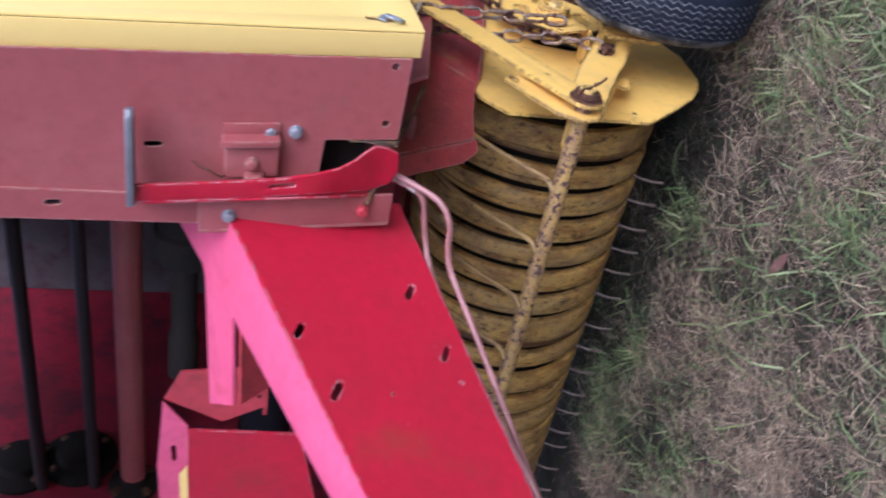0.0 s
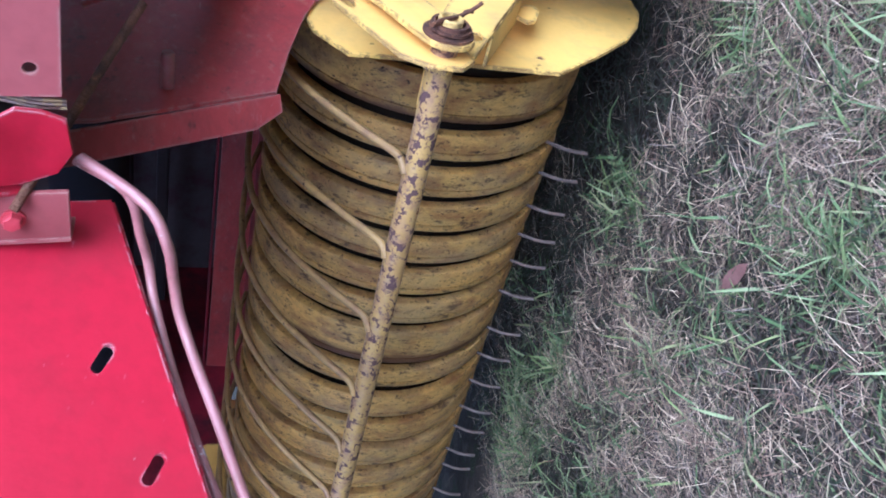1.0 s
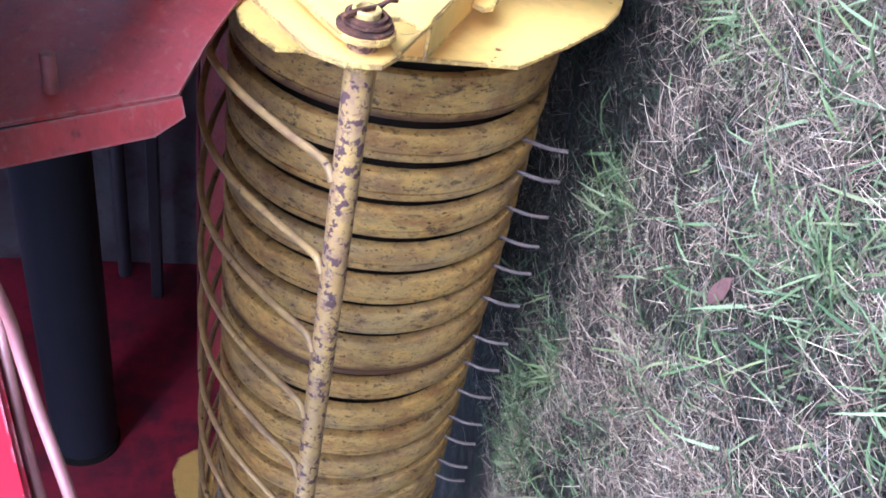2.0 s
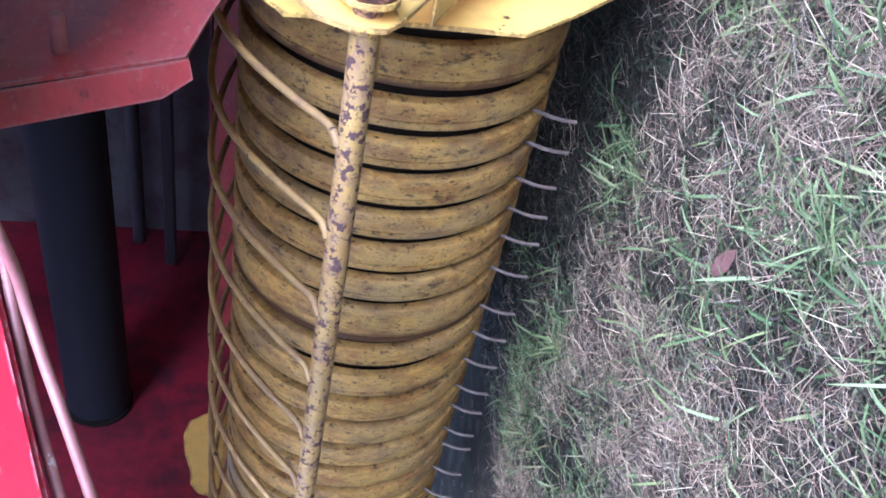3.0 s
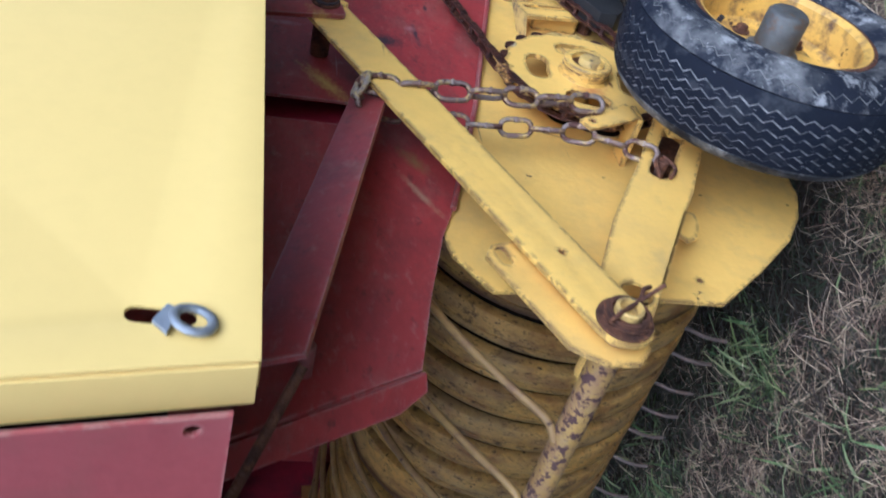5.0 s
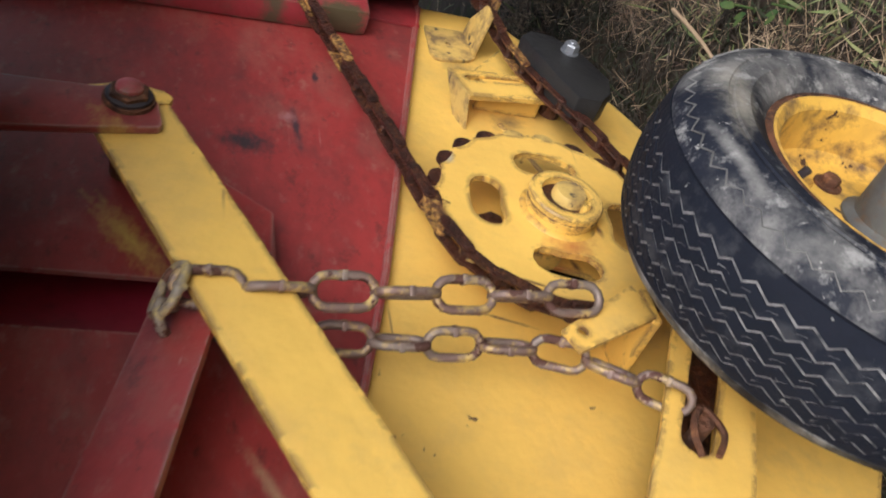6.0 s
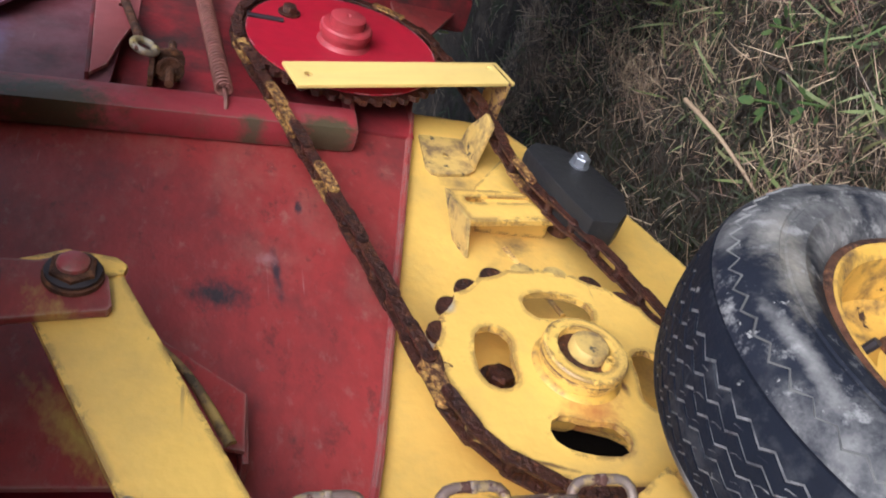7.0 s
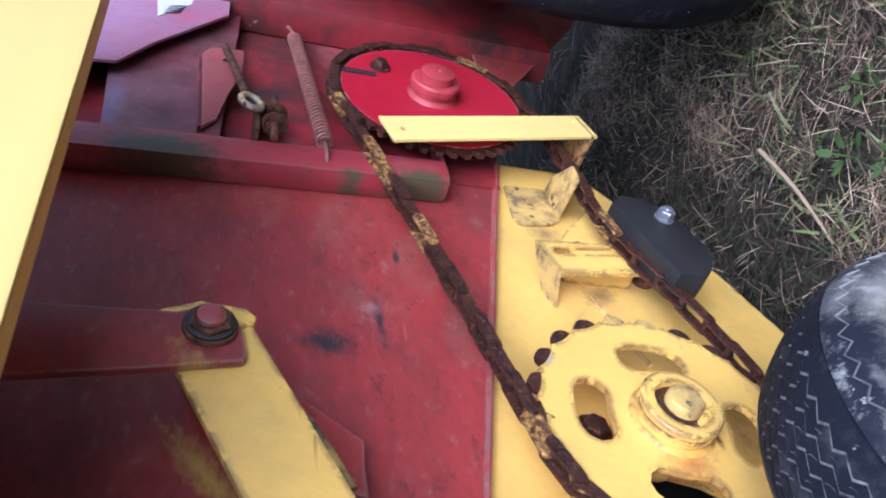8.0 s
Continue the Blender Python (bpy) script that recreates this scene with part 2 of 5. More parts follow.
spring_rust = surface("spring_rust", (0.26, 0.105, 0.08), (0.18, 0.07, 0.055), 0.55, scale=30, stain=(0.30, 0.10, 0.09), stain_at=0.6, bump=0.2)
# darker copy of the red: shade in and under the body painted in
red_shaded = surface("red_paint_inside", (0.28, 0.014, 0.034), (0.22, 0.012, 0.026), 0.5, scale=4, stain=(0.08, 0.014, 0.022), stain_at=0.57, veil=[((0.05, 0.012, 0.018), 0.6, 3, 0.46, 0.66)])
black_rubber = surface("rubber", (0.006, 0.008, 0.015), (0.010, 0.012, 0.021), 0.75, scale=9, stain=(0.05, 0.052, 0.06), stain_at=0.64, spot=(0.22, 0.22, 0.21), spot_at=0.70, spot_scale=110, bump=0.3, spec=0.2)
tread_edge = surface("rubber_worn", (0.03, 0.032, 0.04), (0.30, 0.29, 0.285), 0.8, scale=70, bump=0.3, spec=0.2)
scuffed_rubber = surface("rubber_scuffed", (0.010, 0.012, 0.020), (0.20, 0.195, 0.19), 0.8, scale=7, bump=0.3, spec=0.2)
roller_rubber = surface("roller_rubber", (0.010, 0.010, 0.015), (0.014, 0.014, 0.020), 0.65, scale=6, bump=0.1, spec=0.2)
black_plastic = surface("black_plastic", (0.014, 0.014, 0.016), (0.024, 0.023, 0.023), 0.5, scale=15, stain=(0.06, 0.055, 0.05), stain_at=0.7, spec=0.3)
yellow_muddy = surface("muddy_yellow_paint", (0.66, 0.44, 0.12), (0.52, 0.35, 0.11), 0.6, scale=16, stain=(0.17, 0.11, 0.055), stain_at=0.53, spot=SOIL, spot_at=0.62, spot_scale=60)
yellow_rusty = surface("yellow_rim_paint", (0.70, 0.42, 0.07), (0.62, 0.36, 0.07), 0.5, scale=14, stain=(0.13, 0.075, 0.04), stain_at=0.58, spot=DARK_RUST, spot_at=0.64, spot_scale=30)
tyre_dusty = surface("rubber_dusty", (0.007, 0.009, 0.017), (0.012, 0.014, 0.024), 0.65, scale=5, stain=(0.08, 0.08, 0.082), stain_at=0.60, spot=(0.28, 0.27, 0.26), spot_at=0.675, spot_scale=120, bump=0.3, spec=0.25, veil=[((0.25, 0.24, 0.23), 0.8, 8, 0.48, 0.66), ((0.36, 0.35, 0.34), 0.7, 45, 0.54, 0.66)], marks=[((1.512, 0.322), (0.050, 0.015), -22, (0.34, 0.31, 0.26), 1.3), ((1.545, 0.318), (0.035, 0.012), -40, (0.30, 0.28, 0.25), 1.3), ((1.45, 0.35), (0.05, 0.006), 5, (0.26, 0.25, 0.24), 1.3), ((1.40, 0.09), (0.05, 0.014), 30, (0.24, 0.23, 0.21), 1.3)])
rust = surface("rust", RUST, DARK_RUST, 0.75, 0.2, scale=40, fine=120, stain=(0.28, 0.12, 0.05), stain_at=0.64, bump=0.5)
chain_rust = surface("oily_rust", (0.075, 0.022, 0.014), (0.032, 0.013, 0.010), 0.36, 0.2, scale=60, fine=150, stain=(0.20, 0.075, 0.03), stain_at=0.62, bump=0.5)
chain_yellow = surface("painted_chain", (0.12, 0.04, 0.02), (0.06, 0.022, 0.013), 0.4, scale=70, stain=(0.58, 0.34, 0.10), stain_at=0.545, bump=0.4)
link_steel = surface("weathered_steel", (0.17, 0.10, 0.085), (0.22, 0.17, 0.145), 0.5, 0.35, scale=30, stain=(0.52, 0.36, 0.12), stain_at=0.60, spot=(0.10, 0.045, 0.035), spot_at=0.58, spot_scale=40, bump=0.15)
link_pale = surface("pale_link_steel", (0.38, 0.33, 0.27), (0.26, 0.20, 0.16), 0.5, 0.3, scale=30, stain=(0.60, 0.45, 0.16), stain_at=0.55, spot=(0.14, 0.06, 0.04), spot_at=0.62, spot_scale=50, bump=0.3)
zinc = surface("zinc_bolt", (0.40, 0.42, 0.46), (0.32, 0.34, 0.37), 0.55, 0.7, scale=60, bump=0.15)
steel = surface("grey_steel", (0.30, 0.31, 0.34), (0.24, 0.25, 0.28), 0.45, 0.7, scale=30, stain=(0.2, 0.12, 0.08), stain_at=0.68)
cap_steel = surface("dull_cap_steel", (0.17, 0.17, 0.165), (0.10, 0.095, 0.09), 0.55, 0.5, scale=25, stain=(0.16, 0.10, 0.06), stain_at=0.6, bump=0.15)
tine_steel = surface("tine_steel", (0.13, 0.095, 0.08), (0.085, 0.06, 0.05), 0.55, 0.3, scale=40, stain=(0.16, 0.09, 0.06), stain_at=0.6, bump=0.15)
pipe_paint = surface("pipe_paint", (0.37, 0.17, 0.16), (0.27, 0.11, 0.105), 0.36, scale=20, stain=(0.24, 0.11, 0.09), stain_at=0.6, spot=(0.5, 0.42, 0.38), spot_at=0.66, spot_scale=50)
# near-black for iron parts, also painted shade in drum, box and roller end
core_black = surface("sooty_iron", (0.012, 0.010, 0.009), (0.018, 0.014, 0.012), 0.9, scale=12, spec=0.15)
dark_iron = surface("dark_iron", (0.03, 0.028, 0.034), (0.045, 0.035, 0.04), 0.5, 0.3, scale=12)
belt = surface("belting", (0.085, 0.075, 0.078), (0.065, 0.052, 0.055), 0.8, scale=5, stain=(0.05, 0.02, 0.03), stain_at=0.58)
label_white = surface("label_white", (0.7, 0.7, 0.72), (0.62, 0.62, 0.66), 0.4, scale=20, bump=0.0)
label_black = surface("label_black", (0.03, 0.035, 0.035), (0.04, 0.045, 0.04), 0.4, scale=20, bump=0.0)
lilac = surface("bleached_paint", (0.34, 0.20, 0.33), (0.40, 0.16, 0.24), 0.35, scale=7, stain=(0.45, 0.09, 0.16), stain_at=0.62, bump=0.08)
faded_sheet = surface("faded_sheet_paint", (0.20, 0.045, 0.055), (0.13, 0.03, 0.038), 0.4, scale=6, stain=(0.05, 0.025, 0.025), stain_at=0.58, bump=0.12, veil=[((0.30, 0.14, 0.17), 0.6, 5, 0.46, 0.64)], scratch=(0.36, 0.22, 0.22), marks=[((1.96, 0.800), (0.09, 0.014), 0, (0.26, 0.17, 0.27), 1.0)])
soil = surface("soil", (0.046, 0.036, 0.028), (0.028, 0.022, 0.017), 0.95, scale=5, fine=70, stain=(0.075, 0.058, 0.043), stain_at=0.56, spot=(0.034, 0.036, 0.02), spot_at=0.56, spot_scale=14, bump=1.0, spec=0.1)
grass_mat = blades("grass_green", [(0.042, 0.066, 0.024), (0.088, 0.128, 0.046), (0.145, 0.185, 0.072), (0.25, 0.28, 0.13), (0.066, 0.094, 0.036), (0.175, 0.205, 0.07), (0.22, 0.215, 0.10)])
straw_mat = blades("dry_stems", [(0.048, 0.035, 0.027), (0.12, 0.083, 0.060), (0.21, 0.146, 0.105), (0.42, 0.30, 0.19), (0.086, 0.062, 0.046), (0.56, 0.42, 0.27), (0.70, 0.55, 0.37), (0.28, 0.16, 0.11), (0.165, 0.112, 0.082), (0.35, 0.28, 0.23)])
chaff_mat = blades("rotting_chaff", [(0.02, 0.016, 0.012), (0.04, 0.032, 0.024), (0.03, 0.045, 0.02), (0.06, 0.05, 0.038), (0.045, 0.03, 0.024)])
leaf_mat = surface("dead_leaf", (0.21, 0.10, 0.08), (0.16, 0.07, 0.055), 0.7, scale=30)
weed_mat = surface("weed_leaf", (0.038, 0.08, 0.026), (0.075, 0.105, 0.032), 0.65, scale=60, spec=0.2)


# ---- builders ----
def thing(name, at, label, category, group=""):
    e = new(name)
    e.empty_display_size = 0.05
    e.matrix_world = Matrix.Translation(Vector(at) * UNIT)
    return tagged(e, label, category, group)


def flat_area(bm):
    bmesh.ops.recalc_face_normals(bm, faces=bm.faces)


def part(name, bm, material, parent=None, label="", smooth=None, keep=False):
    flat_area(bm)
    bmesh.ops.scale(bm, vec=(UNIT, UNIT, UNIT), verts=bm.verts)
    me = bpy.data.meshes.new(name)
    bm.to_mesh(me)
    if not keep:
        bm.free()
    me.materials.append(material)
    if smooth is not None:
        for p in me.polygons:
            p.use_smooth = True
        me.set_sharp_from_angle(angle=radians(smooth))
    ob = new(name, me)
    if parent:
        ob.parent = parent
        ob.matrix_parent_inverse = parent_world(parent).inverted()
    return tagged(ob, label)


def parent_world(p):
    m = p.matrix_basis.copy()
    while p.parent:
        m = p.parent.matrix_basis @ p.matrix_parent_inverse @ m
        p = p.parent
    return m


def again(ob, m, parent):
    """Another object on the same mesh, moved by m in the world."""
    o = bpy.data.objects.new(ob.name.split(".")[0], ob.data)
    scene.collection.objects.link(o)
    o.parent = parent
    o.matrix_parent_inverse = parent_world(parent).inverted()
    o.matrix_basis = scaled(m)
    return o


def scaled(m):
    m = m.copy()
    m.translation *= UNIT
    return m


def side(x):
    """Local (u, v, w) to world (y, z, x): sheets that face the side of the machine."""
    return Matrix(((0, 0, 1, x), (1, 0, 0, 0), (0, 1, 0, 0), (0, 0, 0, 1)))


def front(y):
    """Local (u, v, w) to world (x, z, -y): sheets that face forward."""
    return Matrix(((1, 0, 0, 0), (0, 0, -1, y), (0, 1, 0, 0), (0, 0, 0, 1)))


def frame_at(o, u, v):
    """A frame with its origin, u and v axes given in the world."""
    u = Vector(u).normalized()
    w = u.cross(Vector(v)).normalized()
    v = w.cross(u)
    return Matrix(((u.x, v.x, w.x, o[0]), (u.y, v.y, w.y, o[1]), (u.z, v.z, w.z, o[2]), (0, 0, 0, 1)))


def plate(pts, thick, m, holes=(), bevel=0.0, bm=None):
    """A sheet with an outline, holes and thickness."""
    b = bmesh.new()
    edges = []
    for loop in (pts, *holes):
        vs = [b.verts.new((p[0], p[1], 0)) for p in loop]
        edges += [b.edges.new((vs[i], vs[(i + 1) % len(vs)])) for i in range(len(vs))]
    if holes:
        bmesh.ops.triangle_fill(b, edges=edges, use_beauty=True)
    else:
        b.faces.new(b.verts)
    r = bmesh.ops.extrude_face_region(b, geom=list(b.faces))
    bmesh.ops.translate(b, verts=[v for v in r["geom"] if isinstance(v, bmesh.types.BMVert)], vec=(0, 0, thick))
    flat_area(b)
    if bevel:
        sharp = [e for e in b.edges if len(e.link_faces) == 2 and e.calc_face_angle(0) > 0.9]
        bmesh.ops.bevel(b, geom=sharp, offset=bevel, segments=2, affect="EDGES", profile=0.6)
    bmesh.ops.transform(b, matrix=m, verts=b.verts)
    return join(bm, b)


def join(bm, b):
    if bm is None:
        return b
    me = bpy.data.meshes.new("tmp")
    b.to_mesh(me)
    b.free()
    bm.from_mesh(me)
    bpy.data.meshes.remove(me)
    return bm


def box(lo, hi, bevel=0.002, bm=None, m=None):
    b = bmesh.new()
    bmesh.ops.create_cube(b, size=1)
    c = [(a + d) / 2 for a, d in zip(lo, hi)]
    for v in b.verts:
        v.co = Vector([c[i] + v.co[i] * (hi[i] - lo[i]) for i in range(3)])
    if bevel:
        bmesh.ops.bevel(b, geom=list(b.edges), offset=bevel, segments=2, affect="EDGES", profile=0.6)
    if m:
        bmesh.ops.transform(b, matrix=m, verts=b.verts)
    return join(bm, b)


def tube(pts, r, seg=10, closed=False, bm=None, caps=True):
    """A round bar along a line of points."""
    b = bm or bmesh.new()
    P = [Vector(p) for p in pts]
    n = len(P)
    rad = r if isinstance(r, (list, tuple)) else [r] * n
    tang = []
    for i in range(n):
        a = P[(i - 1) % n] if closed or i else P[0]
        c = P[(i + 1) % n] if closed or i < n - 1 else P[-1]
        tang.append((c - a).normalized())
    nor = tang[0].orthogonal().normalized()
    rings = []
    for i in range(n):
        nor = (nor - tang[i] * nor.dot(tang[i])).normalized()
        bi = tang[i].cross(nor)
        rings.append([b.verts.new(P[i] + rad[i] * (math.cos(2 * math.pi * k / seg) * nor + math.sin(2 * math.pi * k / seg) * bi)) for k in range(seg)])
    for i in range(n if closed else n - 1):
        A, B = rings[i], rings[(i + 1) % n]
        off = 0
        if closed and i == n - 1:
            off = min(range(seg), key=lambda o: (A[0].co - B[o].co).length)
        for k in range(seg):
            b.faces.new((A[k], A[(k + 1) % seg], B[(k + 1 + off) % seg], B[(k + off) % seg]))
    if caps and not closed:
        b.faces.new(rings[0]), b.faces.new(rings[-1])
    return b


def curve_pts(pts, n=6):
    """A smooth line through points."""
    P = [Vector(p) for p in pts]
    out = []
    for i in range(len(P) - 1):
        a, b, c, d = P[max(i - 1, 0)], P[i], P[i + 1], P[min(i + 2, len(P) - 1)]
        for k in range(n):
            t = k / n
            out.append(0.5 * ((2 * b) + (c - a) * t + (2 * a - 5 * b + 4 * c - d) * t * t + (3 * b - a - 3 * c + d) * t ** 3))
    return out + [P[-1]]


def lathe(profile, m, seg=48, bm=None, closed=False):
    """A turned shape about local z: profile of (radius, height)."""
    b = bmesh.new()
    rings = [[b.verts.new((r * math.cos(2 * math.pi * k / seg), r * math.sin(2 * math.pi * k / seg), h)) for k in range(seg)] for r, h in profile]
    pairs = list(zip(rings, rings[1:])) + ([(rings[-1], rings[0])] if closed else [])
    for A, B in pairs:
        for k in range(seg):
            b.faces.new((A[k], A[(k + 1) % seg], B[(k + 1) % seg], B[k]))
    if not closed:
        for R in (rings[0], rings[-1]):
            b.faces.new(R)
    bmesh.ops.transform(b, matrix=m, verts=b.verts)
    return join(bm, b)


def about_x(x, y, z):
    """A frame at a place whose local z points along the world's x."""
    return side(x) @ Matrix.Translation((y, z, 0))


def hexbolt(m, r=0.009, h=0.007, shank=0.0, washer=1.5, bm=None):
    """A hexagon head with chamfer on a washer; local z points out."""
    b = bmesh.new()
    join(b, lathe([(r * washer, 0), (r * washer, 0.002), (r * 0.6, 0.0021)], Matrix.Identity(4), 20))
    join(b, lathe([(r, 0.0022), (r, h), (r * 0.86, h + 0.0015), (0.001, h + 0.0018)], Matrix.Identity(4), 6))
    if shank:
        join(b, lathe([(r * 0.5, h), (r * 0.5, h + shank - 0.001), (r * 0.42, h + shank)], Matrix.Identity(4), 14))
    bmesh.ops.transform(b, matrix=m, verts=b.verts)
    return join(bm, b)


def circle2(cy, cz, r, n=12, ry=None):
    ry = ry or r
    return [(cy + r * math.cos(2 * math.pi * k / n), cz + ry * math.sin(2 * math.pi * k / n)) for k in range(n)]


def slot2(a, b, r, n=6):
    """Outline of a rounded slot between two centres."""
    a, b = Vector(a), Vector(b)
    t = math.atan2(b.y - a.y, b.x - a.x)
    out = [(b.x + r * math.cos(t - math.pi / 2 + math.pi * k / n), b.y + r * math.sin(t - math.pi / 2 + math.pi * k / n)) for k in range(n + 1)]
    return out + [(a.x + r * math.cos(t + math.pi / 2 + math.pi * k / n), a.y + r * math.sin(t + math.pi / 2 + math.pi * k / n)) for k in range(n + 1)]


def bar2(a, b, w, w2=None, round_end=True, n=8):
    """Outline of a flat bar between two centres, with a round end at b."""
    a, b = Vector(a), Vector(b)
    d = (b - a).normalized()
    p = Vector((-d.y, d.x))
    w2 = w2 or w
    out = [a - p * w / 2]
    if round_end:
        t = math.atan2(d.y, d.x)
        out += [b + w2 / 2 * Vector((math.cos(t - math.pi / 2 + math.pi * k / n), math.sin(t - math.pi / 2 + math.pi * k / n))) for k in range(n + 1)]
    else:
        out += [b - p * w2 / 2, b + p * w2 / 2]
    out.append(a + p * w / 2)
    return [(v.x, v.y) for v in out]


# ---- ground ----
def ground_height(x, y):
    wheel = 0.022 * math.exp(-((x + 0.467) ** 2 + (y - 1.461) ** 2) / 0.02)
    return wheel + 0.012 * noise.noise((x * 1.7, y * 1.7, 0.3)) + 0.006 * noise.noise((x * 7, y * 7, 4.1))


def build_ground():
    xs = [-400, -60, -12, -5] + [-3.2 + 0.06 * i for i in range(71)] + [3, 10, 60, 400]
    ys = [-400, -60, -10, -3] + [-1.2 + 0.06 * i for i in range(81)] + [6, 14, 60, 400]
    verts = [(x, y, ground_height(x, y) if abs(x) < 6 and abs(y) < 7 else -0.02) for y in ys for x in xs]
    w = len(xs)
    faces = [(j * w + i, j * w + i + 1, (j + 1) * w + i + 1, (j + 1) * w + i) for j in range(len(ys) - 1) for i in range(w - 1)]
    me = bpy.data.meshes.new("ground")
    me.from_pydata([(x * UNIT, y * UNIT, z * UNIT) for x, y, z in verts], [], faces)
    me.materials.append(soil)
    for p in me.polygons:
        p.use_smooth = True
    tagged(new("ground", me), "bare trodden soil under thin mown grass", "ground", kind="structure")


def strips(name, material, n, boxes, length, width, lift, lean, seed, clump, label, category):
    """Many bent plant strips in one mesh. boxes: areas with their share of the strips; clump: how strongly they gather."""
    rng = np.random.default_rng(seed)
    verts, faces = [], []
    for (x0, x1, y0, y1), share in boxes:
        made, want = 0, int(n * share)
        while made < want:
            x, y = rng.uniform(x0, x1), rng.uniform(y0, y1)
            d = 0.5 + 0.55 * noise.noise((x * 3.1, y * 3.1, seed)) + 0.5 * noise.noise((x * 11, y * 11, seed + 3.0)) + 0.25 * noise.noise((x * 27, y * 27, seed + 5.0))
            if rng.random() > max(0.0, d) ** clump * keep_at(x, y, name):
                made += 0.25
                continue
            made += 1
            L, W = rng.uniform(*length), rng.uniform(*width)
            a = rng.uniform(0, 2 * math.pi)
            el = math.radians(rng.uniform(*lean))
            dx, dy = math.cos(a), math.sin(a)
            px, py = -dy * W / 2, dx * W / 2
            z = ground_height(x, y) + rng.uniform(*lift)
            cx, cy, cz, base = x, y, z, len(verts)
            bend = math.radians(rng.uniform(5, 32) if name == "grass" else rng.uniform(0, 15))
            for k in range(4):
                f = 1.0 if k < 2 else (0.75 if k == 2 else 0.12)
                verts.append((cx - px * f, cy - py * f, cz))
                verts.append((cx + px * f, cy + py * f, cz + W * 0.25))
                step = L / 3
                cx, cy, cz = cx + dx * math.cos(el) * step, cy + dy * math.cos(el) * step, max(z - 0.002, cz + math.sin(el) * step)
                el -= bend
            faces += [(base + 2 * k, base + 2 * k + 1, base + 2 * k + 3, base + 2 * k + 2) for k in range(3)]
    me = bpy.data.meshes.new(name)
    me.from_pydata([(x * UNIT, y * UNIT, z * UNIT) for x, y, z in verts], [], faces)
    me.materials.append(material)
    tagged(new(name, me), label, category, kind="stuff")


def keep_at(x, y, name):
    """Less grows under the machine; pale straw is thinned there and by the wheel to paint shade; green gathers in front
    of it and beside the wheel.
    """
    wave = 0.05 * noise.noise((x * 5, y * 5, 2))
    under = 1.0 / (1.0 + math.exp(-(y - (1.47 if x < -1.25 else 1.33) + wave) * 22)) / (1.0 + math.exp((y - (2.12 if x > -0.70 else 2.5) + wave) * 14)) if x < -0.62 else 0.0
    beside = 1.0 if x > -0.62 and y > 1.42 else 0.0
    if name == "grass":
        lush = 1 / (1 + math.exp(-(x + 0.57) * 16)) / (1 + math.exp((y - 1.27) * 16))
        front_strip = 0.6 / (1 + math.exp((y - 0.95) * 14))
        tufts = max(math.exp(-((x - cx) / rx) ** 2 - ((y - cy) / 0.06) ** 2) for cx, cy, rx in ((-0.98, 1.44, 0.07), (-1.28, 1.43, 0.07), (-1.33, 1.62, 0.05), (-1.57, 1.46, 0.08), (-0.90, 1.36, 0.05)))
        edge = tufts + 0.12 * math.exp(-((y - 1.44 - wave) / 0.07) ** 2) if x < -0.84 else 0.0
        return max((0.24 + 0.76 * max(lush, front_strip)) * (1 - under), edge, (0.36 if x < -0.52 else 0.6) * beside)
    if name == "chaff":
        return 1.0
    if name == "far_grass":
        return 0.0 if -2.4 < x < 0.5 and -0.6 < y < 3.3 else 1.0
    # fewer pale stems near the machine: its shade is put into the litter
    return 1.0 - 0.90 * under - 0.45 * beside - (1 - beside) * (0.55 / (1 + math.exp(-(y - 1.25) * 25)) if x > -0.62 else 0.0)


build_ground()
NEAR, WIDE = (-1.75, 0.15, 0.45, 2.7), (-3.2, 1.2, -1.0, 4.2)
strips("grass", grass_mat, 62000, [(NEAR, 0.62), (WIDE, 0.2), ((-0.74, 0.15, 0.45, 1.30), 0.36), ((-1.7, -0.86, 1.32, 1.56), 0.17)], (0.022, 0.085), (0.0014, 0.0046), (-0.004, 0.006), (4, 55), 5, 2.6, "patchy green mown grass blades", "grass")
strips("far_grass", grass_mat, 45000, [((-7.0, 5.0, -6.0, 8.0), 1.0)], (0.06, 0.16), (0.004, 0.012), (-0.01, 0.004), (20, 75), 31, 1.5, "sparse green and grey grass away from the machine", "grass")
strips("straw_litter", straw_mat, 215000, [(NEAR, 0.87), (WIDE, 0.13)], (0.012, 0.068), (0.0004, 0.0011), (0.0, 0.018), (-6, 30), 8, 1.5, "dry grey and tan cut stems lying in the grass", "straw")
strips("chaff", chaff_mat, 60000, [(NEAR, 1.0)], (0.010, 0.05), (0.0012, 0.0034), (0.0, 0.012), (-10, 30), 21, 0.5, "dark rotting chaff and leaf scraps on the soil", "chaff")

# ---- the baler's body: walls of the chamber and the drive box ----
WALL = -0.628


